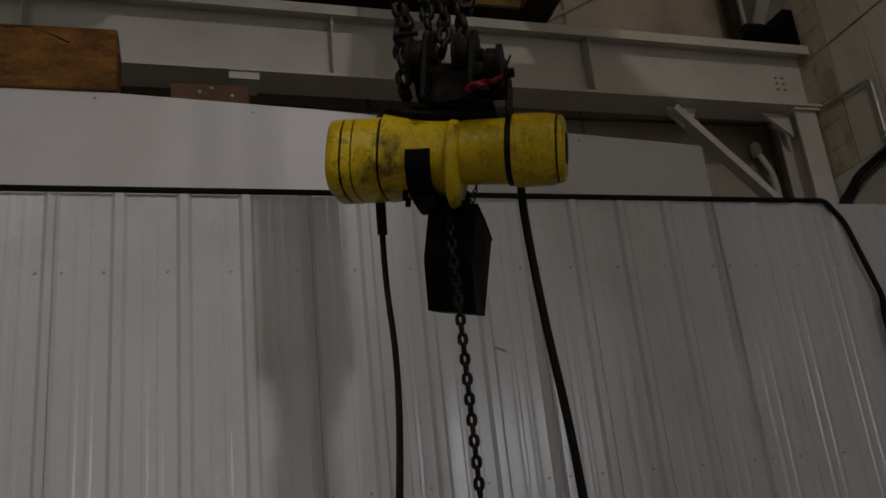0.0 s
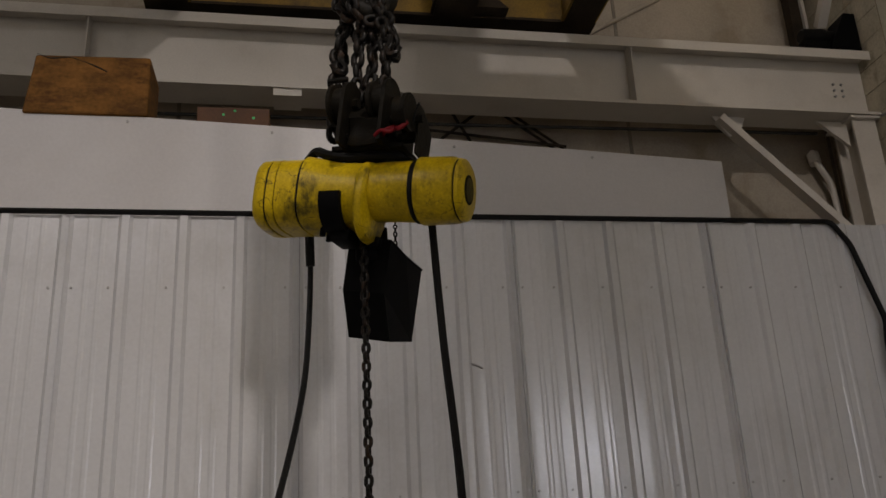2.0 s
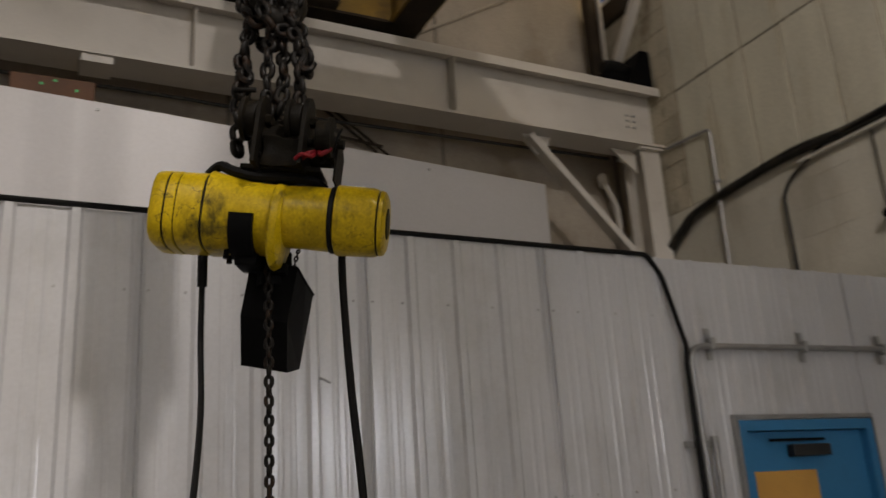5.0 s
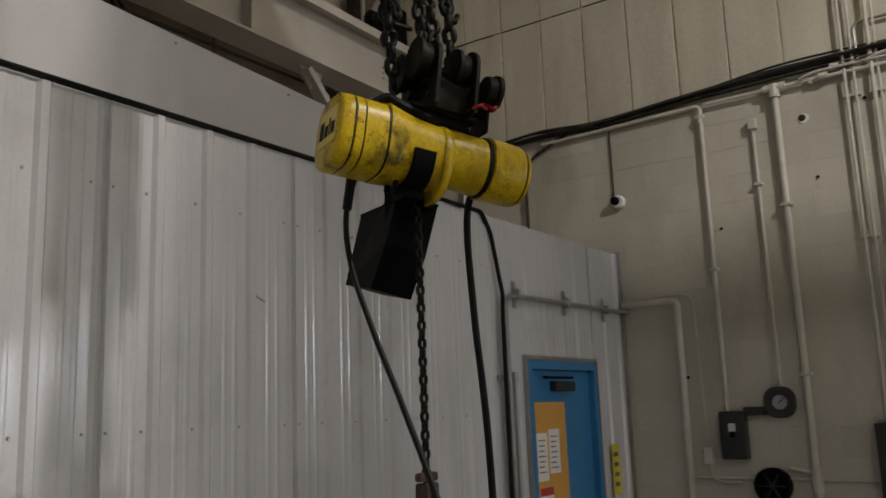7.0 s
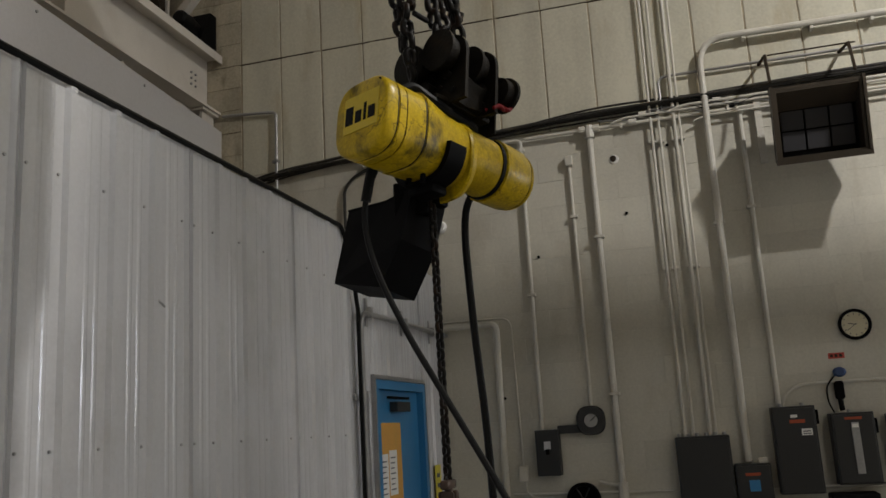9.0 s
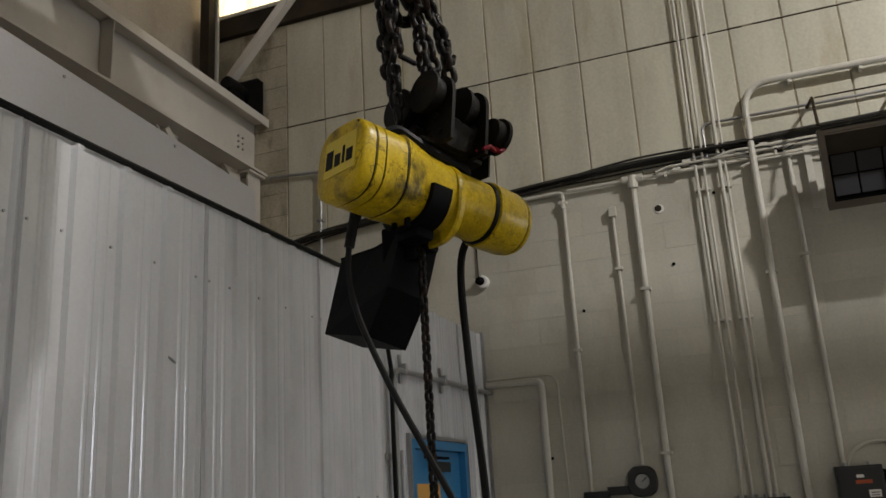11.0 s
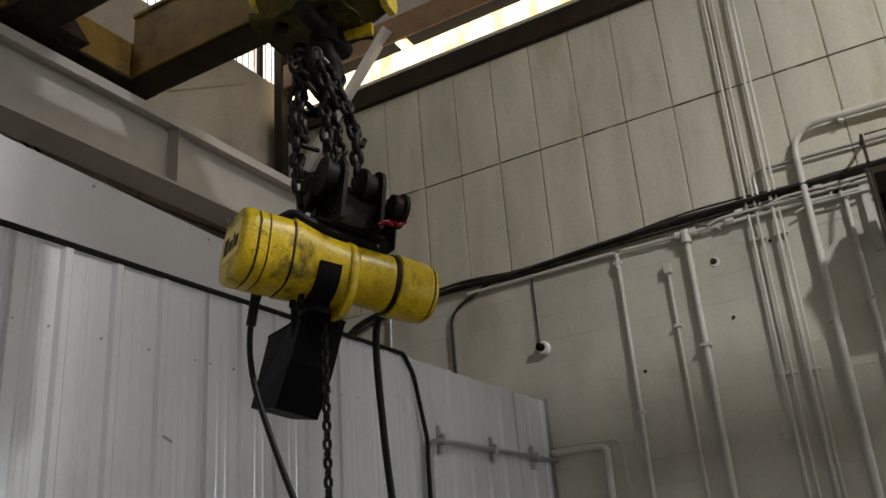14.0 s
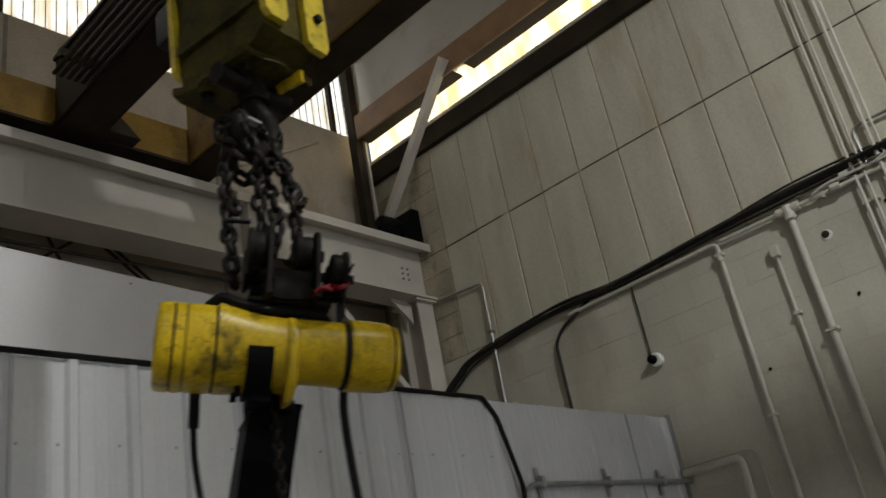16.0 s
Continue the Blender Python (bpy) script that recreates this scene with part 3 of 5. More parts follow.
def hp(name, bm, material, parent=None, label="", smooth=True):
    ob = part(name, bm, material, parent or hoist, label)
    return auto_smooth(ob) if smooth else ob


gear = hp("gear_housing", loft([(-0.248, 0, -0.004, 0.104, 0.1070, 3.0), (-0.180, 0, -0.004, 0.104, 0.1070, 3.0), (-0.178, 0, -0.004, 0.101, 0.1040, 3.0), (-0.172, 0, -0.004, 0.101, 0.1040, 3.0), (-0.170, 0, -0.001, 0.104, 0.113, 2.9),
                               (-0.11, 0, -0.006, 0.099, 0.106, 2.6), (-0.06, 0, -0.008, 0.094, 0.100, 2.4), (0.005, 0, -0.010, 0.092, 0.098, 2.3), (0.010, 0, -0.012, 0.092, 0.1, 2.3)]), YELLOW)
cover = hp("end_cover", loft([(-0.325, 0, -0.004, 0.0935, 0.0965, 3.2), (-0.3225, 0, -0.004, 0.0985, 0.1015, 3.2), (-0.316, 0, -0.004, 0.1035, 0.1065, 3.1), (-0.296, 0, -0.004, 0.105, 0.1080, 3.0), (-0.286, 0, -0.004, 0.105, 0.1080, 3.0), (-0.284, 0, -0.004, 0.1015, 0.1045, 3.0),
                             (-0.279, 0, -0.004, 0.1015, 0.1045, 3.0), (-0.277, 0, -0.004, 0.105, 0.1080, 3.0), (-0.254, 0, -0.004, 0.105, 0.1080, 3.0), (-0.252, 0, -0.004, 0.101, 0.1040, 3.0), (-0.249, 0, -0.004, 0.101, 0.1040, 3.0)]), YELLOW)
# Thin black rings set into the housing grooves make them read darker.
for gx0, gx1, ry, rz in ((-0.2837, -0.2793, 0.1024, 0.1054), (-0.2518, -0.2492, 0.1020, 0.1050)):
    hp("groove_ring", loft([(gx0, 0, -0.004, ry, rz, 3.0), (gx1, 0, -0.004, ry, rz, 3.0)]), BLACK_RUBBER, cover)
hp("groove_ring", loft([(-0.1778, 0, -0.004, 0.1022, 0.1052, 3.0), (-0.1722, 0, -0.004, 0.1022, 0.1052, 3.0)]), BLACK_RUBBER, gear)
hp("groove_ring", loft([(0.3022, 0, 0, 0.0832, 0.0872, 2.2), (0.3058, 0, 0, 0.0832, 0.0872, 2.2)]), BLACK_RUBBER)
plate = hp("name_plate", box((-0.3275, -0.072, -0.045), (-0.3252, 0.062, 0.058)), mat("bright_yellow_sticker", (0.56, 0.42, 0.016), 0.3, 0.0, 0.08), cover, "yellow plate with plain dark marks", False)
for y, w, h in ((0.040, 0.030, 0.052), (0.004, 0.024, 0.034), (-0.022, 0.010, 0.050), (-0.048, 0.026, 0.034)):
    hp("mark", box((-0.3288, y - w / 2, -0.022), (-0.3277, y + w / 2, -0.022 + h)), PANEL_BLACK, plate, "", False)
for y, z in ((0.082, 0.062), (-0.072, 0.084), (0.062, -0.09), (-0.078, -0.078)):
    hp("screw", rod((-0.318, y * 0.95, z * 0.95), (-0.3245, y * 0.95, z * 0.95), 0.006, seg=8), BLACK, cover)
hp("motor_flange", loft([(0.010, -0.007, -0.030, 0.092, 0.116, 2.3), (0.016, -0.007, -0.030, 0.095, 0.120, 2.3), (0.034, -0.006, -0.026, 0.093, 0.114, 2.3), (0.042, -0.003, -0.014, 0.086, 0.098, 2.2)]), YELLOW)
hp("motor_housing", loft([(0.042, 0, 0.004, 0.080, 0.086, 2.1), (0.10, 0, 0.004, 0.081, 0.087, 2.1), (0.165, 0, 0.002, 0.083, 0.088, 2.1), (0.168, 0, 0.002, 0.083, 0.088, 2.1)]), YELLOW)
hp("band", loft([(0.168, 0, 0.002, 0.087, 0.091, 2.1), (0.171, 0, 0.002, 0.0885, 0.0925, 2.1), (0.180, 0, 0.002, 0.0885, 0.0925, 2.1), (0.183, 0, 0.002, 0.086, 0.090, 2.1)]), BLACK_RUBBER, None, "black rubber band")
mcover = hp("motor_cover", loft([(0.183, 0, 0.002, 0.086, 0.090, 2.2), (0.186, 0, 0.002, 0.092, 0.096, 2.2), (0.285, 0, 0.001, 0.090, 0.094, 2.2), (0.300, 0, 0, 0.086, 0.090, 2.2), (0.302, 0, 0, 0.082, 0.086, 2.2), (0.306, 0, 0, 0.082, 0.086, 2.2), (0.308, 0, 0, 0.085, 0.089, 2.2), (0.318, 0, 0, 0.082, 0.086, 2.2), (0.325, 0, 0, 0.070, 0.074, 2.2)]), YELLOW)
hp("vent_ring", loft([(0.3252, 0, 0, 0.040, 0.043, 2.0), (0.3272, 0, 0, 0.039, 0.042, 2.0)]), BLACK, mcover)
hp("end_badge", loft([(0.3273, 0, 0, 0.031, 0.035, 2.0), (0.3285, 0, 0, 0.030, 0.034, 2.0)]), YELLOW_DIRTY, mcover)
hp("rating_label", box((0.20, -0.02, 0.0945), (0.255, 0.01, 0.0985)), PAPER, mcover, "torn pale label", False)


def strap(x0, x1, a0, a1, ry, rz, thick, cz=-0.008, steps=26):
    """A curved band round the lower part of the housing."""
    bm = bmesh.new()
    prev = None
    for i in range(steps + 1):
        a = radians(a0 + (a1 - a0) * i / steps)
        c, s = math.cos(a), math.sin(a)
        pts = []
        for x, t in ((x0, 0), (x1, 0), (x1, thick), (x0, thick)):
            pts.append(bm.verts.new((x, (ry + t) * math.copysign(abs(c) ** 0.8, c), cz + (rz + t) * math.copysign(abs(s) ** 0.8, s))))
        if prev:
            for k in range(4):
                bm.faces.new((prev[k], prev[(k + 1) % 4], pts[(k + 1) % 4], pts[k]))
        else:
            bm.faces.new(pts)
        prev = pts
    bm.faces.new(prev[::-1])
    bmesh.ops.recalc_face_normals(bm, faces=bm.faces)
    return bm


yoke = hp("chain_guide", strap(-0.094, -0.028, 186, 352, 0.1, 0.106, 0.016), BLACK, None, "black steel chain guide wrapped under the housing")
hp("guide_block", box((-0.085, -0.04, -0.150), (-0.02, 0.055, -0.112), bevel=0.008), BLACK, yoke)
hp("guide_ear", box((0.0, 0.02, -0.15), (0.05, 0.05, -0.12), bevel=0.006), BLACK, yoke)
for x, y in ((-0.11, -0.03), (-0.115, 0.02)):
    hp("bolt", rod((x, y, -0.10), (x, y, -0.133), 0.009, seg=6), BLACK, yoke)
hp("power_hose", tube(smooth_path([(-0.20, -0.015, 0.108), (-0.165, -0.03, 0.130), (-0.12, -0.045, 0.112), (-0.05, -0.05, 0.098), (0.03, -0.03, 0.108), (0.10, -0.02, 0.106), (0.135, 0.01, 0.094)]), 0.0145), BLACK_RUBBER, None, "thick black hose lying along the top")

# suspension trolley on top of the hoist
trolley = thing("beam_trolley", "greasy dark steel trolley with flanged wheels over the hoist", "trolley", HM)


def rounded_plate(x, w, cy, z0, z1, half):
    pts = [(cy - half, z0), (cy + half, z0)]
    for k in range(13):
        a = math.pi * k / 12
        pts.append((cy + half * math.cos(a), z1 - half + half * math.sin(a)))
    return prism(pts, "x", x, x + w)


def flanged_wheel(x, y, z, r, side):
    return loft([(x, y, z, r * 0.55, r * 0.55, 2), (x + side * 0.004, y, z, r * 0.8, r * 0.8, 2), (x + side * 0.010, y, z, r * 0.84, r * 0.84, 2), (x + side * 0.034, y, z, r * 0.80, r * 0.80, 2),
                 (x + side * 0.036, y, z, r, r, 2), (x + side * 0.048, y, z, r, r, 2), (x + side * 0.050, y, z, r * 0.5, r * 0.5, 2)], seg=24)


def tp(name, bm, material=GREASE, parent=None, label="", smooth=True):
    ob = part(name, bm, material, parent or trolley, label)
    if smooth:
        auto_smooth(ob)
    return ob


for x in (-0.055, 0.075):
    tp("side_plate", rounded_plate(x, 0.012, 0.055, 0.115, 0.318, 0.066), GREASE)
    tp("side_plate", rounded_plate(x, 0.012, -0.060, 0.115, 0.328, 0.066), GREASE)
    tp("web_plate", prism([(-0.10, 0.14), (0.10, 0.14), (0.09, 0.24), (-0.09, 0.26)], "x", x + 0.0005, x + 0.0115), GREASE, None, "", False)
    for y, z in ((0.055, 0.252), (-0.06, 0.262)):
        tp("wheel", flanged_wheel(x - 0.004, y, z, 0.062, -1), GREASE)
        tp("hub_nut", rod((x + 0.010, y, z), (x + 0.03, y, z), 0.017, seg=6), GREASE)
    for y, z in ((0.02, 0.16), (-0.03, 0.17), (-0.08, 0.15)):
        tp("bolt", rod((x - 0.006, y, z), (x + 0.018, y, z), 0.009, seg=6), CHAIN)
tp("spindle", rod((-0.09, 0.0, 0.17), (0.17, 0.0, 0.17), 0.016), GREASE)
tp("spindle", rod((-0.07, -0.06, 0.2), (0.19, -0.06, 0.2), 0.013), GREASE)
tp("suspension_lug", box((-0.02, -0.02, 0.095), (0.05, 0.03, 0.19), bevel=0.008), GREASE)
tp("equaliser", roughen(prism([(-0.075, 0.125), (0.08, 0.125), (0.09, 0.19), (0.045, 0.245), (-0.045, 0.25), (-0.09, 0.20)], "x", -0.042, 0.072), 0.016, 19, 4), GREASE, None, "greasy cast block between the plates")
for y, z in ((0.075, 0.24), (0.0, 0.215), (-0.085, 0.245), (-0.045, 0.30), (0.06, 0.29)):
    tp("plate_bolt", rod((-0.068, y, z), (-0.050, y, z), 0.008, seg=6), CHAIN)
tp("saddle", box((-0.10, -0.06, 0.118), (0.13, 0.06, 0.132), bevel=0.003), GREASE)
tp("guard", prism([(-0.05, 0.10), (0.05, 0.10), (0.06, 0.20), (0.01, 0.235), (-0.05, 0.22)], "x", 0.165, 0.171), GREASE, None, "", False)
for y in (-0.095, -0.02):
    tp("wheel", flanged_wheel(0.115, y, 0.205, 0.055, 1), GREASE)
tie = thing("red_tie", "red plastic tag tied to the trolley", "tag", HM)
part("knot", tube(smooth_path([(0.075, -0.09, 0.13), (0.10, -0.115, 0.145), (0.125, -0.10, 0.16), (0.14, -0.12, 0.145), (0.165, -0.115, 0.165)]), [0.006] * 3 + [0.007] * 22), RED, tie)
part("tail", tube(smooth_path([(0.12, -0.105, 0.15), (0.115, -0.125, 0.135), (0.09, -0.13, 0.138), (0.07, -0.125, 0.125)]), 0.0055), RED, tie)
part("wire", tube(smooth_path([(0.13, -0.06, 0.14), (0.165, -0.08, 0.17), (0.172, -0.085, 0.205), (0.185, -0.09, 0.235)]), 0.003), BLACK_RUBBER, tie)


def link_mesh(name, length, width, wire, material):
    """One oval chain link standing along z in the xz plane."""
    r = width / 2 - wire
    h = length / 2 - wire - r
    pts = [(r * math.cos(a), 0, h + r * math.sin(a)) for a in [math.pi * k / 5 for k in range(6)]]
    pts += [(-r * math.cos(a), 0, -h - r * math.sin(a)) for a in [math.pi * k / 5 for k in range(6)]]
    bm = tube(pts, wire, seg=6, closed=True)
    me = bpy.data.meshes.new(name)
    bm.normal_update()
    bm.to_mesh(me)
    bm.free()
    me.materials.append(material)
    for p in me.polygons:
        p.use_smooth = True
    return me


LOAD_LINK = link_mesh("load_link", 0.0385, 0.0285, 0.0060, CHAIN)
SLING_LINK = link_mesh("sling_link", 0.066, 0.049, 0.0100, CHAIN)
HAND_LINK = link_mesh("slack_link", 0.024, 0.014, 0.0025, CHAIN)


def chain(parent, me, pts, pitch, twist=20, jitter=0.0, seed=1):
    """Links strung along a line, each a quarter turn from the last."""
    rnd = random.Random(seed)
    line = smooth_path(pts, 20)
    dist, made, k, nxt = 0.0, [], 0, 0.0
    for a, b in zip(line, line[1:]):
        seg = (b - a).length
        while nxt <= dist + seg:
            p = a + (b - a) * ((nxt - dist) / max(seg, 1e-9))
            q = (b - a).to_track_quat("Z", "Y").to_matrix().to_4x4()
            ob = new("link", me)
            ob.parent = parent
            ob.matrix_basis = Matrix.Translation(p) @ q @ pose(0, 0, 0, rnd.uniform(-jitter, jitter), rnd.uniform(-jitter, jitter), twist + 90 * (k % 2) + rnd.uniform(-jitter, jitter))
            made.append(ob)
            k += 1
            nxt += pitch
        dist += seg
    return made


load = thing("load_chain", "dark oily load chain hanging straight down", "chain")
CX, CY = 0.822, 1.857
chain(load, LOAD_LINK, [(CX, CY, 2.44), (CX, CY, 2.1), (CX, CY, 1.665)], 0.0255, 28, 3)

hook = thing("load_hook", "rusty forged swivel hook on the load chain", "hook")
HZ = 1.665
auto_smooth(part("crossbar", box((CX - 0.042, CY - 0.012, HZ - 0.012), (CX + 0.042, CY + 0.012, HZ + 0.012), bevel=0.006, m=None), RUSTY, hook))
for sx in (-1, 1):
    auto_smooth(part("swivel_cheek", box((CX + sx * 0.010 - 0.015 * (sx < 0), CY - 0.02, HZ - 0.078), (CX + sx * 0.010 + 0.024 * (sx > 0) - 0.009 * (sx < 0), CY + 0.02, HZ - 0.016), bevel=0.007), RUSTY, hook))
auto_smooth(part("shank", rod((CX, CY, HZ - 0.01), (CX, CY, HZ - 0.105), 0.011), RUSTY, hook))
_hk = [(0, -0.095), (-0.006, -0.112), (-0.026, -0.130), (-0.042, -0.155), (-0.044, -0.182), (-0.028, -0.207), (0.0, -0.214), (0.027, -0.203), (0.042, -0.180), (0.045, -0.155)]
_hd = Vector((0.93, -0.36, 0)).normalized()
_hkp = smooth_path([Vector((CX, CY, HZ)) + _hd * a * 0.95 + Vector((0, 0, b)) for a, b in _hk], 4)
_n = len(_hkp)
auto_smooth(part("bowl", tube(_hkp, [0.009 + 0.008 * math.sin(math.pi * min(1, i / (_n * 0.8))) - 0.005 * max(0, i / _n - 0.8) * 5 for i in range(_n)], seg=10), RUSTY, hook))
auto_smooth(part("latch", rod(Vector((CX, CY, HZ - 0.115)) + _hd * 0.008, Vector((CX, CY, HZ - 0.160)) + _hd * 0.034, 0.0045), GALV, hook))

# chain container behind the load chain
bucket = thing("chain_container", "matt black steel chain container hung under the hoist", "container")
W = Vector((0.114, -0.062, -0.030))
SIDE = [Vector(p) for p in ((0.785, 1.900, 2.475), (0.764, 1.935, 2.327), (0.784, 2.010, 2.203), (0.872, 2.182, 2.243), (0.907, 2.141, 2.465), (0.84, 2.0, 2.46))]


def shell(pts, w, t, skip=()):
    """An outline pushed along w, made of plates of thickness t."""
    bm = bmesh.new()
    n = len(pts)
    a = [bm.verts.new(p) for p in pts]
    b = [bm.verts.new(p + w) for p in pts]
    bm.faces.new(a)
    bm.faces.new(b[::-1])
    for k in range(n):
        if k not in skip:
            bm.faces.new((a[k], b[k], b[(k + 1) % n], a[(k + 1) % n]))
    bmesh.ops.recalc_face_normals(bm, faces=bm.faces)
    bmesh.ops.solidify(bm, geom=list(bm.faces), thickness=t)
    return bm


part("body", shell(SIDE, W, 0.004, (5, 4)), BLACK, bucket)
part("rim", tube([SIDE[4], SIDE[4] + W, SIDE[5] + W, SIDE[0] + W, SIDE[0], SIDE[5]], 0.004, seg=6, closed=True), BLACK, bucket)
part("throat", box((0.80, 1.865, 2.40), (0.893, 1.965, 2.50), bevel=0.006), BLACK, bucket)
slack = thing("slack_chain", "thin slack end of the load chain entering the container", "chain")
chain(slack, HAND_LINK, [(0.915, 1.86, 2.52), (0.925, 1.95, 2.49), (0.93, 2.02, 2.42)], 0.0185, 10, 6, 3)

# sling chains up to the crane hook
sling = thing("chain_sling", "heavy dark sling chains with grab hooks", "chain sling", pose(0.037, 0.05, -0.02))
for i, pts in enumerate((
        [(0.78, 1.83, 3.32), (0.715, 1.835, 3.10), (0.70, 1.82, 2.80)],
        [(0.77, 1.86, 3.34), (0.735, 1.87, 3.16), (0.728, 1.85, 2.90)],
        [(0.80, 1.80, 3.28), (0.775, 1.77, 3.04), (0.775, 1.76, 2.84)],
        [(0.83, 1.79, 3.30), (0.855, 1.73, 3.10), (0.85, 1.71, 2.88)],
        [(0.84, 1.80, 3.32), (0.875, 1.75, 3.16), (0.885, 1.73, 3.02)],
        [(0.83, 1.82, 3.28), (0.825, 1.78, 3.12), (0.815, 1.75, 3.0), (0.80, 1.745, 2.9)],
        [(0.74, 1.82, 3.30), (0.77, 1.86, 3.20), (0.82, 1.84, 3.17), (0.87, 1.80, 3.26)],
        [(0.745, 1.78, 3.33), (0.775, 1.76, 3.20), (0.83, 1.76, 3.19), (0.88, 1.79, 3.32)],
        [(0.75, 1.80, 3.22), (0.72, 1.84, 3.29), (0.74, 1.86, 3.36), (0.79, 1.85, 3.38)])):
    chain(sling, SLING_LINK, pts, 0.047, 15 + 37 * i, 9, 5 + i)
for x, y, z, sd in ((0.728, 1.82, 3.05, -1), (0.868, 1.72, 3.06, 1)):
    pts = [(x, y, z + 0.045), (x + sd * 0.003, y, z + 0.022), (x - sd * 0.011, y, z), (x - sd * 0.004, y, z - 0.020), (x + sd * 0.017, y - 0.004, z - 0.018), (x + sd * 0.030, y - 0.008, z + 0.004)]
    auto_smooth(part("grab_hook", tube(smooth_path(pts, 4), [0.011] * 10 + [0.013] * 7 + [0.009] * 4, seg=8), CHAIN, sling, "forged grab hook"))
auto_smooth(part("shackle_pin", rod((0.685, 1.80, 2.985), (0.745, 1.78, 2.985), 0.008), CHAIN, sling))

# cables
lead = thing("pendant_cable", "black rubber pendant cable hanging from the hoist", "cable")
part("gland", rod((0.668, 1.975, 2.52), (0.672, 2.0, 2.42), 0.014), BLACK_RUBBER, lead)
part("flex", tube(smooth_path([(0.665, 1.93, 2.57), (0.672, 2.0, 2.42), (0.668, 1.985, 2.26), (0.655, 1.90, 2.064), (0.621, 1.785, 1.868), (0.565, 1.64, 1.63), (0.50, 1.50, 1.38), (0.42, 1.40, 1.0), (0.38, 1.35, 0.4), (0.36, 1.2, 0.012)], 8), 0.0085), BLACK_RUBBER, lead)
power = thing("power_cable", "thick black power cable hanging from the motor", "cable")
part("flex", tube(smooth_path([(1.0, 1.73, 2.54), (1.018, 1.81, 2.44), (1.033, 1.812, 2.136), (1.055, 1.797, 1.788), (1.07, 1.79, 1.3), (1.08, 1.78, 0.7), (1.1, 1.7, 0.014)], 8), 0.0115), BLACK_RUBBER, power)

# ---- the overhead crane ----
block = thing("hook_block", "greasy yellow crane hook block above the sling", "hook block")
BM = pose(0.855, 1.853, 0, 0, 0, 8)


def bp_(name, bm, material, label="", smooth=False):
    ob = part(name, bm, material, block, label)
    ob.matrix_basis = BM
    return auto_smooth(ob) if smooth else ob


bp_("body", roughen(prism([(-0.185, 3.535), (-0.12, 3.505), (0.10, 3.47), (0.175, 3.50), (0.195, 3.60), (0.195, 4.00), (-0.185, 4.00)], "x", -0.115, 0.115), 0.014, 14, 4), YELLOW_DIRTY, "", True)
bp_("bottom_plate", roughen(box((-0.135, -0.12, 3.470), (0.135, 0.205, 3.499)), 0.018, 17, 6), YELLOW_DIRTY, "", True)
CHEEK = mat("chipped_yellow_cheek", (0.46, 0.35, 0.012), 0.45, 0.0, 0.3, 10, 0.4, 70, (0.02, 0.016, 0.008), 0.95, 13)
for sy in (-1, 1):
    for x0, x1, z0 in ((-0.130, -0.038, 3.555), (0.042, 0.135, 3.520)):
        bp_("cheek", prism([(x0, z0 + 0.02), (x0 + 0.02, z0), (x1 - 0.015, z0), (x1, z0 + 0.03), (x1, 4.12), (x0, 4.12)], "y", sy * 0.203 - 0.012, sy * 0.203 + 0.012), CHEEK, "bright yellow cheek plate")
for x in (-0.085, 0.09):
    for z in (3.64, 3.80):
        bp_("bolt", rod((x, -0.215, z), (x, -0.232, z), 0.016, seg=6), GREASE)
bp_("sheave", loft([(-0.09, 0.0, 3.98, 0.17, 0.17, 2), (-0.07, 0.0, 3.98, 0.15, 0.15, 2), (-0.02, 0.0, 3.98, 0.17, 0.17, 2), (0.02, 0.0, 3.98, 0.17, 0.17, 2), (0.07, 0.0, 3.98, 0.15, 0.15, 2), (0.09, 0.0, 3.98, 0.17, 0.17, 2)]), GREASE, "", True)
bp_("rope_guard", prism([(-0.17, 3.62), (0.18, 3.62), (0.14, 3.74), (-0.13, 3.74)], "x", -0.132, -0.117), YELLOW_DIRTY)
bp_("guard_lip", prism([(-0.15, 3.43), (-0.05, 3.44), (-0.04, 3.475), (-0.15, 3.475)], "x", 0.06, 0.072), YELLOW)
for x, y, r in ((-0.07, 0.12, 0.022), (0.06, 0.13, 0.022), (-0.08, -0.06, 0.018), (0.085, 0.0, 0.018)):
    bp_("nut", rod((x, y, 3.475), (x, y, 3.45), r, seg=6), GREASE)
bp_("crosshead", rod((-0.14, 0, 3.455), (0.14, 0, 3.455), 0.036, seg=16), GREASE, "", True)
bp_("hook_nut", rod((0, 0, 3.475), (0, 0, 3.40), 0.048, seg=12), GREASE, "", True)
_ck = smooth_path([(-0.02, 0, 3.45), (0.005, 0, 3.39), (0.045, 0, 3.34), (0.055, 0, 3.27), (0.0, 0, 3.215), (-0.06, 0, 3.25), (-0.075, 0, 3.32)], 5)
bp_("hook", tube(_ck, [0.030] * 8 + [0.037] * 16 + [0.026] * 7, seg=12), GREASE, "", True)
bp_("latch", box((-0.075, -0.014, 3.325), (0.015, 0.014, 3.335), bevel=0.003), GALV)
for x in (0.70, 0.77, 0.87, 0.94):
    part("wire_rope", rod((x, 1.87, 3.98), (x, 1.87, 5.50), 0.008, seg=8), CRANE_DARK, block)

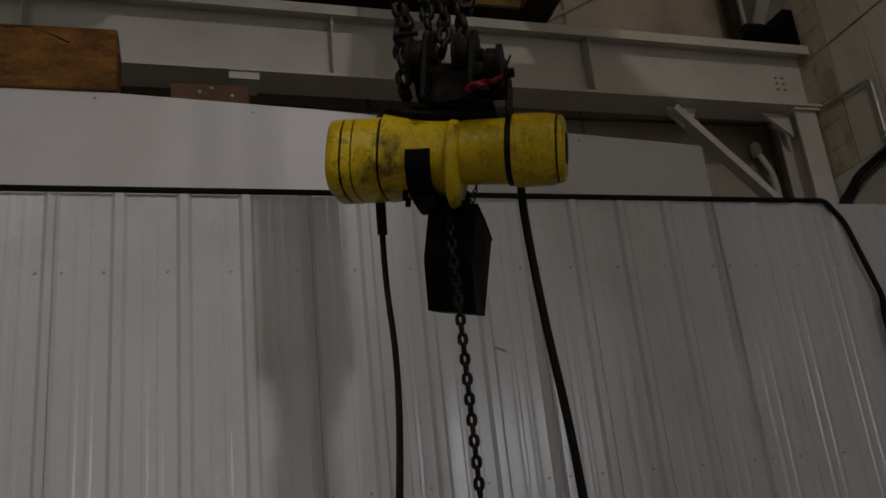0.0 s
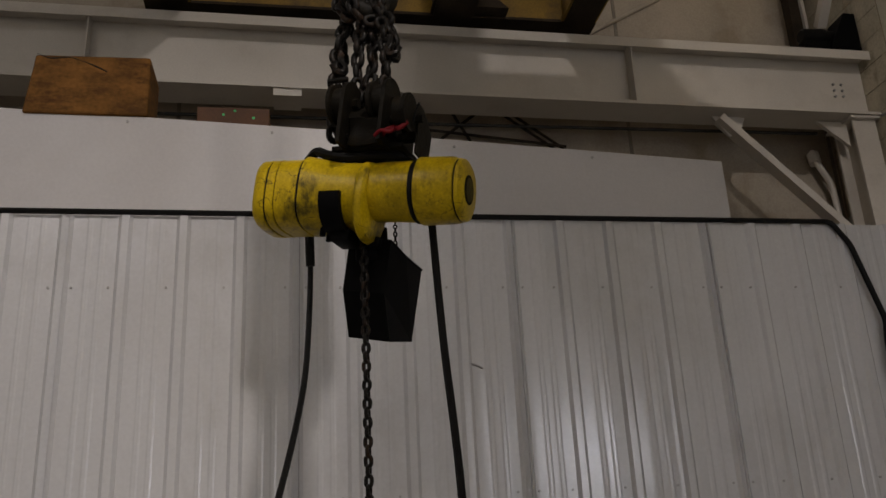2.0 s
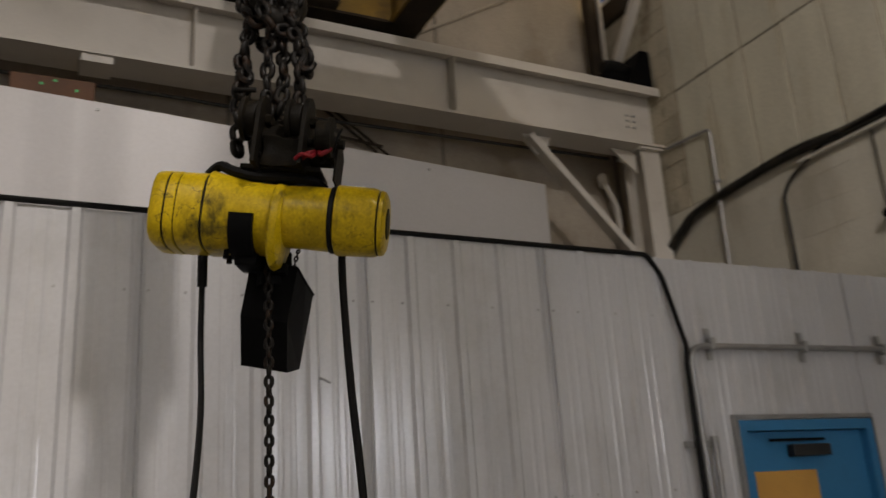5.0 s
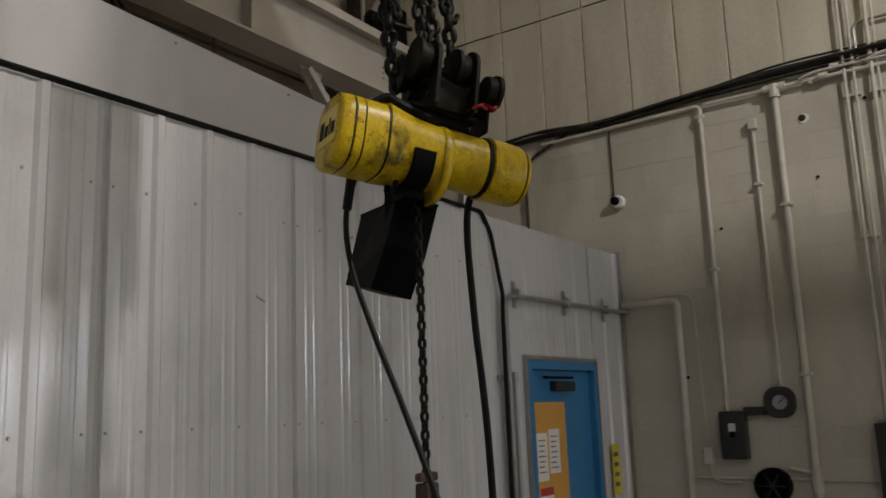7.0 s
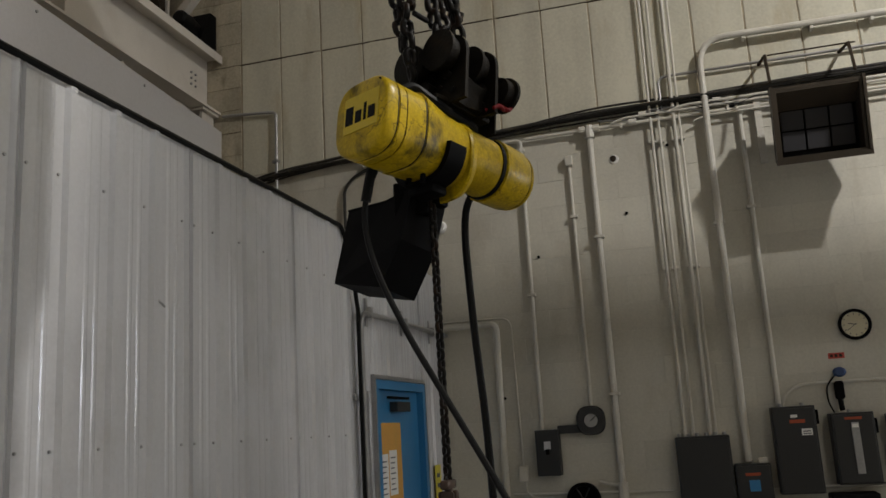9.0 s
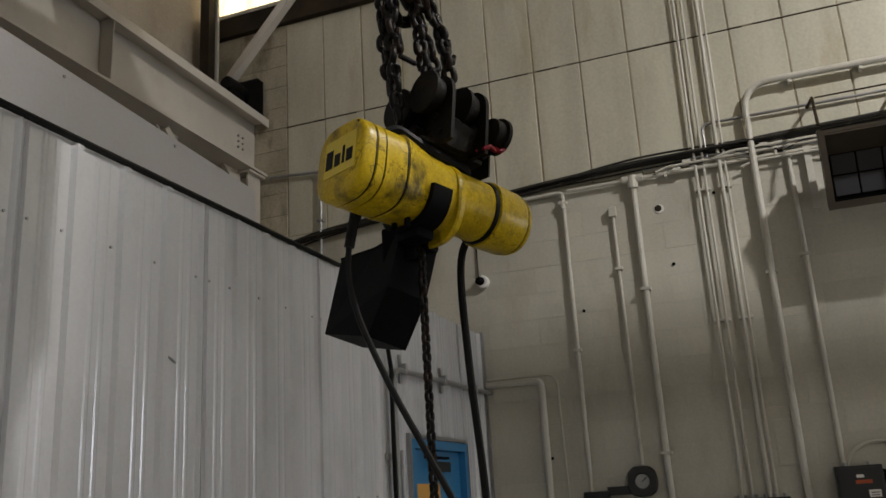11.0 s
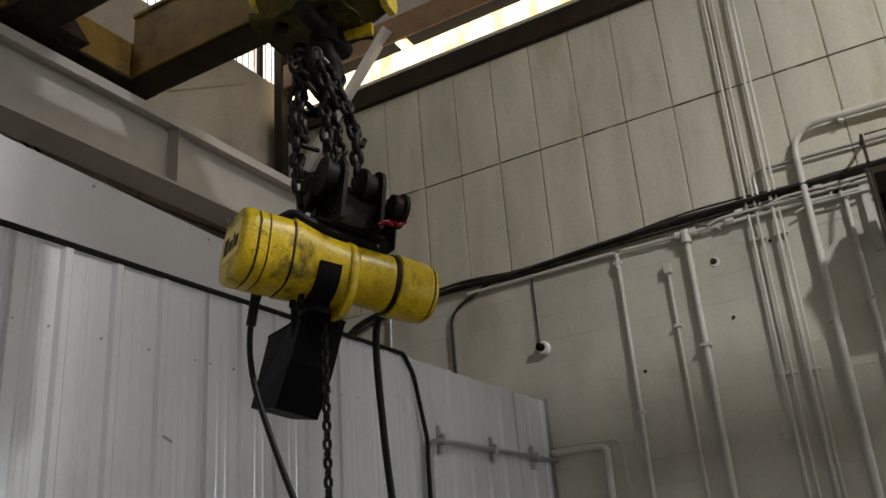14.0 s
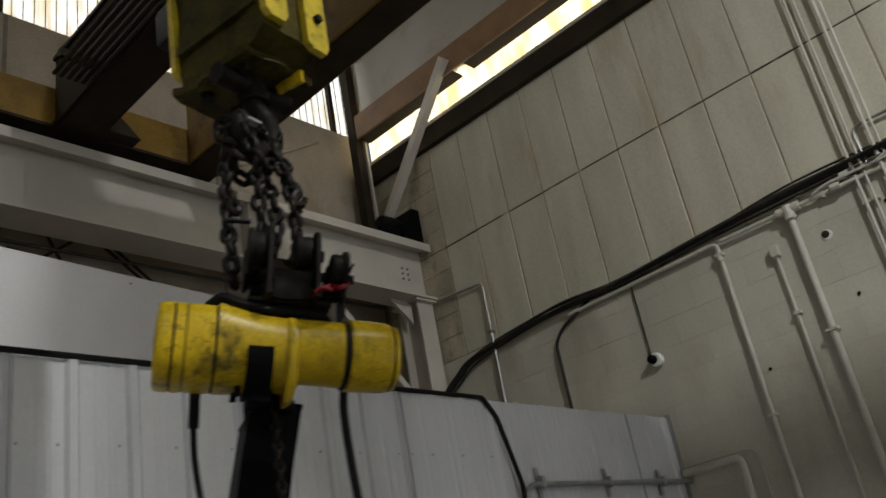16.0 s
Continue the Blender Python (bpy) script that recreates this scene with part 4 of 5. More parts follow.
crane = thing("bridge_crane", "old yellow and brown overhead bridge crane", "crane")
part("end_truck", prism([(5.04, 5.43), (5.40, 5.43), (5.40, 5.46), (5.07, 5.46), (5.07, 5.71), (5.40, 5.71), (5.40, 5.74), (5.04, 5.74)], "x", -0.45, 2.92), CRANE_PAINT, crane)
# The underside carries a separate plate in the darker brown.
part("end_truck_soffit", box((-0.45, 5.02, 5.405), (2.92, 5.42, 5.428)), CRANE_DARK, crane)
for x in (-0.05, 2.45):
    auto_smooth(part("truck_wheel", loft([(x - 0.14, 0, 0, 0.13, 0.13, 2), (x + 0.14, 0, 0, 0.13, 0.13, 2)]), GREASE, crane)).matrix_basis = pose(0, 5.21, 5.52)
# Girder undersides, and the whole middle girder, take the darker brown.
for x0, x1 in ((2.64, 2.92), (1.62, 1.95), (-0.45, -0.12)):
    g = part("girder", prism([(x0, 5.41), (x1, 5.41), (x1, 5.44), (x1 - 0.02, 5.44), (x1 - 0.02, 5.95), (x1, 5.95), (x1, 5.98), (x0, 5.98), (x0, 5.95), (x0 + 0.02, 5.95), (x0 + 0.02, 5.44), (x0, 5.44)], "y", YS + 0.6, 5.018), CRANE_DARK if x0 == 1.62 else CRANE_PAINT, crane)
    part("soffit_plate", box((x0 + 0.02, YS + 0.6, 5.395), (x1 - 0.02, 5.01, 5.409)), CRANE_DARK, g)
for k in range(5):
    part("conductor_bar", rod((1.425 + 0.046 * k, YS + 0.6, 5.47), (1.425 + 0.046 * k, 4.55, 5.47), 0.016, seg=8), CRANE_DARK, crane)
# Unseen slats added to half block the lamp's light between these girders.
_slat_bm = bmesh.new()
for k in range(94):
    box((1.952, YS + 0.7 + 0.081 * k, 5.90), (2.638, YS + 0.747 + 0.081 * k, 5.925), _slat_bm)
part("shade_slats", _slat_bm, CRANE_DARK, crane, "added dark slats between two girders, half blocking the lamp")
for y in (4.4, 2.6, 0.8, -1.0):
    part("bar_bracket", box((1.39, y - 0.02, 5.490), (1.63, y + 0.02, 5.55)), CRANE_DARK, crane)
part("crab_frame", box((-0.11, 1.35, 5.66), (1.61, 2.15, 5.72)), CRANE_DARK, crane)
part("drum", loft([(0.45, 1.87, 5.53, 0.125, 0.125, 2), (1.2, 1.87, 5.53, 0.125, 0.125, 2)]), GREASE, crane)
auto_smooth(part("motor", box((1.60, 3.08, 5.13), (1.97, 3.66, 5.394), bevel=0.04), mat("dark_blue_motor", (0.008, 0.014, 0.022), 0.5), crane, "dark blue motor"))
part("knee_plate", prism([(1.95, 5.42), (2.2, 5.42), (1.95, 5.66)], "y", 4.9, 5.018), CRANE_DARK, crane)

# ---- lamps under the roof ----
# The left fixture is added only to house the fill lamp.
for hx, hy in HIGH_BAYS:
    hb = thing("high_bay_lamp", "round aluminium high-bay lamp, unseen under the roof", "lamp", group="high-bay lamps")
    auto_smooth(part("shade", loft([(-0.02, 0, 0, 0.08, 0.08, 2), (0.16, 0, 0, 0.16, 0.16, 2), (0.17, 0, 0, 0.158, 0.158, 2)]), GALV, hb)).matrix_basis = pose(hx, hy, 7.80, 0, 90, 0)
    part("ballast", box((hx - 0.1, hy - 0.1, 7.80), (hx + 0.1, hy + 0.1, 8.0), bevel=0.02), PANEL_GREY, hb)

# ---- on the inner room ----
timber = thing("timber_block", "sawn timber block with cracked end grain on the room", "timber")
_tb = box((-0.775, 3.80, 3.852), (-0.15, 4.12, 4.20), bevel=0.012)
for v in _tb.verts:
    if v.co.z > 4.0:
        v.co.x += 0.035 if v.co.x < -0.5 else 0.0
        v.co.z += 0.02 * (v.co.x + 0.45) + 0.006 * math.sin(17 * v.co.x)
part("log", _tb, WOOD, timber)
for pts in (((-0.73, 4.20), (-0.66, 4.175), (-0.57, 4.185), (-0.50, 4.165)), ((-0.50, 4.165), (-0.44, 4.14), (-0.37, 4.105))):
    part("crack", tube(smooth_path([(x, 3.8005, z) for x, z in pts], 4), [0.001 + 0.004 * math.sin(math.pi * i / 12) for i in range(13)], seg=5), CRANE_DARK, timber)
stub = thing("timber_offcut", "short red-brown timber offcut with green paint marks", "timber")
part("plank", box((0.10, 3.83, 3.825), (0.485, 4.02, 3.932), bevel=0.006), WOOD_RED, stub)
GREEN = mat("green_paint_mark", (0.05, 0.5, 0.15), 0.5)
for x, z in ((0.24, 3.885), (0.30, 3.91), (0.40, 3.87)):
    part("paint_mark", rod((x, 3.829, z), (x, 3.826, z), 0.008, seg=8), GREEN, stub)
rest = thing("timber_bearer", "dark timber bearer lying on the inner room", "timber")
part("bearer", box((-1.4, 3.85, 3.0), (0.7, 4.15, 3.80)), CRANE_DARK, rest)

edge_cable = thing("wall_cable", "black cable laid along the wall top and down", "cable")
part("run", tube(elbow([(-3.8, YA - 0.012, ZT + 0.012), (-1.2, YA - 0.012, ZT + 0.014), (1.0, YA - 0.012, ZT + 0.012), (3.20, YA - 0.014, ZT + 0.01), (3.27, YA - 0.03, 2.90), (3.365, YA - 0.04, 2.52), (3.345, YA - 0.045, 2.42), (3.345, YA - 0.045, 0.02)], 0.03), 0.0135), BLACK_RUBBER, edge_cable)

run = thing("wall_conduit", "galvanised conduit on strut clamps along the wall", "conduit")
part("pipe", tube(elbow([(XE - 0.015, YA - 0.05, 2.545), (3.37, YA - 0.05, 2.525), (3.395, YA - 0.05, 0.02)], 0.11, 8), 0.017, seg=10), GALV, run)
part("pipe", tube([(3.455, YA - 0.045, 2.05), (3.455, YA - 0.045, 0.02)], 0.015, seg=10), GALV, run)
for x in (3.525, 4.21, 4.86):
    cl = part("clamp", box((x - 0.017, YA - 0.032, 2.455), (x + 0.017, YA - 0.0195, 2.625)), GALV, run)
    part("strap", box((x - 0.014, YA - 0.072, 2.505), (x + 0.014, YA - 0.033, 2.572), bevel=0.005), GALV, cl)
part("clamp", box((3.28, YA - 0.034, 2.005), (3.49, YA - 0.0205, 2.04)), GALV, run)
part("coupling", rod((3.455, YA - 0.045, 2.06), (3.455, YA - 0.045, 1.98), 0.021), GALV, run)

dent = thing("scuff_mark", "small grey scuff on the ribbed wall", "scuff")
part("scratch", tube(smooth_path([(1.365, YA - 0.0025, 2.350), (1.395, YA - 0.003, 2.342), (1.425, YA - 0.0025, 2.328)], 4), 0.005, seg=6), GALV, dent)

sign = thing("warning_sign", "narrow yellow sign beside the blue door", "sign")
part("plate", box((4.84, YA - 0.024, 1.20), (4.98, YA - 0.0205, 1.56)), YELLOW_SIGN, sign)
for k in range(4):
    part("mark", box((4.87, YA - 0.0255, 1.26 + 0.07 * k), (4.945, YA - 0.0243, 1.29 + 0.07 * k)), INK, sign)

# ---- on the masonry wall ----
def pipe(name, label, pts, r, radius=0.06, material=CONDUIT, straps=(), group=""):
    t = thing(name, label, "pipe" if "pipe" in name else "conduit", group=group)
    part("tube", tube(elbow(pts, radius, 6) if len(pts) > 2 else pts, r, seg=10), material, t)
    for y, z, vertical in straps:
        if vertical:
            part("strap", box((XE - 2 * r - 0.018, y - r - 0.016, z - 0.011), (XE - 0.002, y + r + 0.016, z + 0.011), bevel=0.003), material, t)
        else:
            part("strap", box((XE - 2 * r - 0.018, y - 0.011, z - r - 0.016), (XE - 0.002, y + 0.011, z + r + 0.016), bevel=0.003), material, t)
    return t


def up(y, z0, z1, r, x=None):
    xx = XE - r - 0.012 if x is None else x
    return [(xx, y, z1), (xx, y, z0)]


pipe("riser_pipe", "cream painted riser pipe with a valve", up(1.782, 0.0, 4.06, 0.024), 0.024, straps=((1.782, 3.2, True), (1.782, 2.0, True)))
valve = thing("pipe_valve", "pale threaded valve body on the riser pipe", "valve")
auto_smooth(part("body", rod((XE - 0.036, 1.782, 1.20), (XE - 0.036, 1.782, 1.36), 0.036, seg=8), CONDUIT, valve))
auto_smooth(part("branch", rod((XE - 0.036, 1.782, 1.33), (XE - 0.036, 1.95, 1.37), 0.013), CONDUIT, valve))
pipe("branch_conduit", "cream painted conduit dropping to a switch", [(XE - 0.03, 3.70, 4.04), (XE - 0.03, 2.34, 4.07), (XE - 0.03, 2.345, 1.76)], 0.0165, 0.05, straps=((2.345, 3.98, True), (2.345, 2.8, True)))
part("fitting", rod((XE - 0.03, 2.345, 4.0), (XE - 0.03, 2.345, 3.93), 0.024), CONDUIT, bpy.data.objects["branch_conduit"])
pipe("gauge_conduit", "thin cream conduit between a box and a gauge", [(XE - 0.022, 1.965, 3.82), (XE - 0.022, 1.962, 1.93)], 0.0125, straps=((1.963, 3.386, True),))
pipe("water_pipe", "cream painted pipe turning down beside the room", [(XE - 0.05, 3.08, 2.60), (XE - 0.05, 2.643, 2.60), (XE - 0.05, 2.655, 0.0)], 0.026, 0.06)
pipe("slim_conduit", "slim cream conduit beside the water pipe", [(XE - 0.02, 3.08, 2.645), (XE - 0.02, 2.53, 2.64), (XE - 0.02, 2.51, 1.50)], 0.0075, 0.09)
pipe("header_pipe", "large cream painted pipe bending along the wall", [(XE - 0.06, -3.5, 4.60), (XE - 0.06, 0.885, 4.66), (XE - 0.05, 0.893, 1.47)], 0.026, 0.22, straps=((0.55, 4.65, False), (0.06, 4.64, False), (-0.36, 4.63, False), (0.89, 3.2, True)))
pipe("panel_conduit", "cream painted conduit feeding the tall switch", up(0.645, 1.83, 4.05, 0.0175), 0.0175, straps=((0.65, 3.3, True),))
for k, (y, r, z1) in enumerate(((1.303, 0.0115, 6.2), (1.243, 0.010, 6.2), (1.128, 0.0145, 6.2), (1.088, 0.010, 6.2))):
    pipe("riser_conduit", "thin cream conduit running up the wall", [(XE - 0.03 - r, y - 0.02, z1), (XE - 0.03 - r, y, 4.2), (XE - 0.03 - r, y + 0.002, 1.66)], r, 0.2, straps=((y, 3.9, True), (y, 2.9, True)), group="riser conduits")
pipe("loop_conduit", "dark thin conduit along the wall panels", [(XE - 0.03, 1.21, 4.15), (XE - 0.03, 1.215, 4.42), (XE - 0.03, -3.5, 4.40)], 0.011, 0.07, GALV)
pipe("corner_conduit", "cream conduit from the beam turning down", [(XE - 0.03, 5.03, 4.70), (XE - 0.03, 4.50, 4.66), (XE - 0.03, 4.52, 3.0)], 0.014, 0.05, GALV, straps=((4.51, 4.2, True),))
pipe("drop_conduit", "dark conduit dropping from the cable bundle", [(XE - 0.03, 3.48, 4.09), (XE - 0.03, 3.80, 3.95), (XE - 0.03, 3.88, 3.85), (XE - 0.03, 3.877, 3.0)], 0.013, 0.05, DARK_CABLE)
pipe("low_conduit", "cream conduit along the wall above the switches", [(XE - 0.025, -3.5, 1.995), (XE - 0.025, 0.50, 1.98), (XE - 0.025, 0.62, 1.88), (XE - 0.025, 0.635, 1.50)], 0.0105, 0.07)
pipe("base_conduit", "thin dark conduit low on the wall", [(XE - 0.02, 2.6, 1.30), (XE - 0.02, -2.0, 1.25)], 0.010, material=CONDUIT)
pipe("light_conduit", "cream conduit under the cable bundle", [(XE - 0.035, 2.30, 4.07), (XE - 0.035, 1.2, 4.075), (XE - 0.035, -3.5, 4.08)], 0.015, 0.2, straps=((1.53, 4.075, False), (0.3, 4.08, False)))

for z, r, y0 in ((4.118, 0.010, 1.60), (4.150, 0.012, 1.15), (4.045, 0.009, 0.98)):
    pipe("trunk_conduit", "slim cream conduit running below the cable bundle", [(XE - 0.05 - r, y0, z - 0.03), (XE - 0.05 - r, y0 - 0.10, z), (XE - 0.05 - r, -3.5, z + 0.006)], r, 0.04, straps=((y0 - 0.35, z, False), (y0 - 1.0, z, False)), group="trunk conduits")
tee = thing("pipe_tee", "bulky cream painted tee on the riser pipe", "pipe fitting")
auto_smooth(part("body", rod((XE - 0.04, 1.782, 4.0), (XE - 0.04, 1.782, 4.10), 0.040, seg=10), CONDUIT, tee))
auto_smooth(part("branch", rod((XE - 0.04, 1.70, 4.075), (XE - 0.04, 1.86, 4.072), 0.032, seg=10), CONDUIT, tee))
for y, z in ((1.44, 4.078), (1.36, 4.128), (0.80, 4.155)):
    cf = thing("conduit_coupling", "lumpy painted conduit coupling", "pipe fitting", group="conduit couplings")
    auto_smooth(part("body", rod((XE - 0.045, y - 0.03, z), (XE - 0.045, y + 0.03, z + 0.002), 0.026, seg=10), CONDUIT, cf))

bundle = thing("cable_bundle", "sagging bundle of dusty black cables along the wall", "cables")
_base = [(5.40, 3.45), (5.14, 3.80), (4.95, 3.93), (4.777, 4.016), (4.359, 4.077), (3.729, 4.118), (3.182, 4.10), (2.415, 4.155), (1.809, 4.19), (1.30, 4.20), (0.58, 4.205), (-0.38, 4.22), (-1.6, 4.21), (-3.5, 4.22)]
for k, (dx, dz, r) in enumerate(((0.03, 0.0, 0.022), (0.052, 0.030, 0.014), (0.05, -0.024, 0.012), (0.075, 0.002, 0.010), (0.03, -0.05, 0.008), (0.03, 0.045, 0.009))):
    pts = [(XE - dx, y, z + dz * (0.6 + 0.4 * math.sin(y * 2 + k)) + 0.008 * math.sin(3.1 * y + 1.7 * k)) for y, z in _base]
    part("cable", tube(smooth_path(pts, 6), r, seg=8), DARK_CABLE, bundle)
stray = thing("loose_wires", "dark loose wires hanging about the cable bundle", "wires")
rnd = random.Random(4)
for k in range(7):
    y0 = 1.7 - 0.25 * k
    pts = [(XE - 0.05 - 0.02 * rnd.random(), y0 - 0.14 * j, 4.12 + 0.05 * rnd.random() - 0.02 * j % 0.05) for j in range(5)]
    part("wire", tube(smooth_path(pts, 5), 0.005, seg=6), DARK_CABLE if k % 2 else GALV, stray)

dome = thing("dome_camera", "white dome camera with a dark lens", "camera")
auto_smooth(part("base", loft([(-0.002, 0, 0, 0.055, 0.055, 2), (-0.03, 0, 0, 0.055, 0.055, 2), (-0.045, 0, 0, 0.045, 0.045, 2)]), PAPER, dome)).matrix_basis = pose(XE, 3.06, 3.435)
auto_smooth(part("lens", loft([(-0.045, 0, 0, 0.034, 0.034, 2), (-0.062, 0.01, 0.004, 0.032, 0.032, 2), (-0.078, 0.012, 0.006, 0.018, 0.018, 2)]), BLACK, dome)).matrix_basis = pose(XE, 3.07, 3.440)
part("wire", tube([(XE - 0.012, 3.097, 4.05), (XE - 0.012, 3.095, 3.47)], 0.006, seg=6), DARK_CABLE, dome)

hole = thing("wall_hole", "round hole in the wall with a pale rim", "hole")
auto_smooth(part("sleeve", loft([(-0.003, 0, 0, 0.037, 0.037, 2), (-0.006, 0, 0, 0.033, 0.033, 2)]), PAPER, hole)).matrix_basis = pose(XE, 1.612, 3.812)
auto_smooth(part("core", loft([(-0.0065, 0.008, 0.006, 0.026, 0.026, 2), (-0.0075, 0.008, 0.006, 0.024, 0.024, 2)]), CRANE_DARK, hole)).matrix_basis = pose(XE, 1.612, 3.812)
for y, z in ((1.56, 3.369), (2.62, 2.02), (2.27, 3.10), (1.20, 3.87)):
    pk = thing("wall_plug", "dark plugged bolt hole in the wall", "plug", group="wall plugs")
    part("plug", rod((XE, y, z), (XE - 0.008, y, z), 0.012, seg=8), BLACK, pk)

jb = thing("junction_box", "cream painted junction box at a conduit end", "junction box")
part("case", box((XE - 0.05, 1.935, 3.80), (XE - 0.004, 1.995, 3.88), bevel=0.006), CONDUIT, jb)
jb2 = thing("junction_box", "grey metal junction box under the cables", "junction box")
part("case", box((XE - 0.06, 0.655, 4.06), (XE - 0.004, 0.735, 4.17), bevel=0.004), CONDUIT, jb2)
part("opening", box((XE - 0.062, 0.675, 4.075), (XE - 0.0605, 0.715, 4.155)), BLACK, jb2)
jb3 = thing("junction_box", "small cream switch box low on the wall", "junction box")
part("case", box((XE - 0.05, 2.475, 1.39), (XE - 0.004, 2.545, 1.51), bevel=0.008), CONDUIT, jb3)
part("flex", tube(smooth_path([(XE - 0.03, 2.50, 1.39), (XE - 0.03, 2.49, 1.31), (XE - 0.03, 2.42, 1.27), (XE - 0.03, 2.3, 1.27)]), 0.009), CONDUIT, jb3)
cover_plate = thing("cover_plate", "flush cream painted cover plate in the masonry", "cover plate")
part("plate", box((XE - 0.008, 0.89, 1.86), (XE - 0.001, 1.04, 2.17), bevel=0.002), BLOCK_PAINT, cover_plate)

gauge = thing("pressure_gauge", "round dark gauge with a pale dial", "gauge")
GM = pose(XE, 1.97, 1.815)
auto_smooth(part("case", loft([(-0.004, 0, 0, 0.10, 0.10, 2.6), (-0.06, 0, 0, 0.108, 0.108, 2.6), (-0.08, 0, 0, 0.098, 0.098, 2.6), (-0.08, 0, 0, 0.058, 0.058, 2), (-0.066, 0, 0, 0.052, 0.052, 2)]), PANEL_GREY, gauge)).matrix_basis = GM
part("dial", rod((-0.0665, 0, 0), (-0.069, 0, 0), 0.050, seg=24), GALV, gauge).matrix_basis = GM
part("needle", box((-0.072, -0.003, -0.005), (-0.0695, 0.003, 0.045)), BLACK, gauge).matrix_basis = GM @ pose(0, 0, 0, 50)
part("link_arm", box((XE - 0.06, 2.05, 1.73), (XE - 0.004, 2.225, 1.79)), PANEL_GREY, gauge)
isolator = thing("isolator_switch", "grey metal isolator switch with a small window", "switch")
part("case", box((XE - 0.10, 2.215, 1.43), (XE - 0.003, 2.395, 1.765), bevel=0.008), PANEL_GREY, isolator)
part("window", box((XE - 0.103, 2.28, 1.62), (XE - 0.1005, 2.33, 1.68)), PANEL_WHITE, isolator)
part("lever", box((XE - 0.13, 2.29, 1.585), (XE - 0.104, 2.315, 1.625)), BLACK, isolator)
reel = thing("fan_housing", "round black fan housing low on the wall", "fan")
auto_smooth(part("ring", loft([(-0.005, 0, 0, 0.12, 0.12, 2), (-0.09, 0, 0, 0.125, 0.125, 2), (-0.10, 0, 0, 0.115, 0.115, 2), (-0.10, 0, 0, 0.10, 0.10, 2), (-0.06, 0, 0, 0.095, 0.095, 2)]), BLACK, reel)).matrix_basis = pose(XE, 2.07, 1.25)
for k in range(6):
    part("spoke", rod((-0.085, 0, 0), (-0.085, 0.10 * math.cos(k * math.pi / 3), 0.10 * math.sin(k * math.pi / 3)), 0.006, seg=6), PANEL_GREY, reel).matrix_basis = pose(XE, 2.07, 1.25)


def enclosure(name, label, y0, y1, z0, z1, depth, material, top_knobs=0):
    """A wall enclosure with a raised cover and a side lever."""
    e = thing(name, label, "electrical box")
    part("body", box((XE - depth, y0, z0), (XE - 0.003, y1, z1), bevel=0.006), material, e)
    lid = part("cover", box((XE - depth - 0.012, y0 + 0.012, z0 + 0.012), (XE - depth - 0.0005, y1 - 0.012, z1 - 0.014), bevel=0.004), material, e)
    for k in range(top_knobs):
        yy = y0 + (y1 - y0) * (k + 0.5) / top_knobs
        part("connector", rod((XE - 0.05, yy, z1 - 0.002), (XE - 0.05, yy, z1 + 0.022), 0.014, seg=8), GALV, e)
    return e, lid


e1, _ = enclosure("wiring_trough", "wide charcoal wiring enclosure fed by conduits", 1.005, 1.38, 0.92, 1.66, 0.14, PANEL_GREY, 6)
e2, l2 = enclosure("safety_switch", "tall grey safety switch with an orange label", 0.425, 0.712, 1.24, 1.83, 0.15, PANEL_GREY, 2)
part("label_orange", box((XE - 0.1645, 0.50, 1.715), (XE - 0.1625, 0.60, 1.738)), ORANGE_INK, l2)
part("label_white", box((XE - 0.1645, 0.545, 1.752), (XE - 0.1625, 0.59, 1.772)), PAPER, l2)
part("label_white", box((XE - 0.1645, 0.46, 1.63), (XE - 0.1625, 0.53, 1.675)), PAPER, l2)
for k in range(2):
    part("print_bar", box((XE - 0.1655, 0.47, 1.638 + 0.016 * k), (XE - 0.1647, 0.52, 1.645 + 0.016 * k)), INK, l2)
part("lever", box((XE - 0.13, 0.405, 1.70), (XE - 0.06, 0.424, 1.80), bevel=0.005), BLACK, e2)
e3, l3 = enclosure("breaker_box", "dark breaker box with a grey handle strip", 0.06, 0.335, 1.29, 1.765, 0.15, PANEL_GREY, 1)
part("handle_strip", box((XE - 0.176, 0.165, 1.36), (XE - 0.163, 0.215, 1.70), bevel=0.003), GALV, l3)
part("label_orange", box((XE - 0.1645, 0.14, 1.718), (XE - 0.1625, 0.25, 1.736)), ORANGE_INK, l3)
part("label_white", box((XE - 0.178, 0.17, 1.665), (XE - 0.1762, 0.21, 1.69)), PAPER, l3)
part("lever", box((XE - 0.13, 0.04, 1.62), (XE - 0.06, 0.059, 1.72), bevel=0.005), BLACK, e3)
e4, l4 = enclosure("disconnect_box", "small grey disconnect with orange and blue labels", 0.755, 0.995, 1.0, 1.455, 0.13, PANEL_GREY, 1)
part("label_orange", box((XE - 0.1445, 0.83, 1.375), (XE - 0.1425, 0.93, 1.395)), ORANGE_INK, l4)
part("label_blue", box((XE - 0.1445, 0.84, 1.27), (XE - 0.1425, 0.91, 1.345)), BLUE, l4)
part("nameplate", box((XE - 0.10, 0.77, 1.456), (XE - 0.06, 0.83, 1.49)), CONDUIT, e4)
e5, _ = enclosure("end_switch", "grey switch at the end of the row", -0.26, -0.03, 1.25, 1.745, 0.14, PANEL_GREY, 1)
box_low = thing("toolbox", "dark box with a yellow-green mark below the switches", "box")
part("case", box((XE - 0.20, 0.10, 1.0), (XE - 0.003, 0.40, 1.235), bevel=0.01), PANEL_BLACK, box_low)
part("mark", box((XE - 0.2025, 0.17, 1.17), (XE - 0.2005, 0.24, 1.185)), YELLOW_SIGN, box_low)
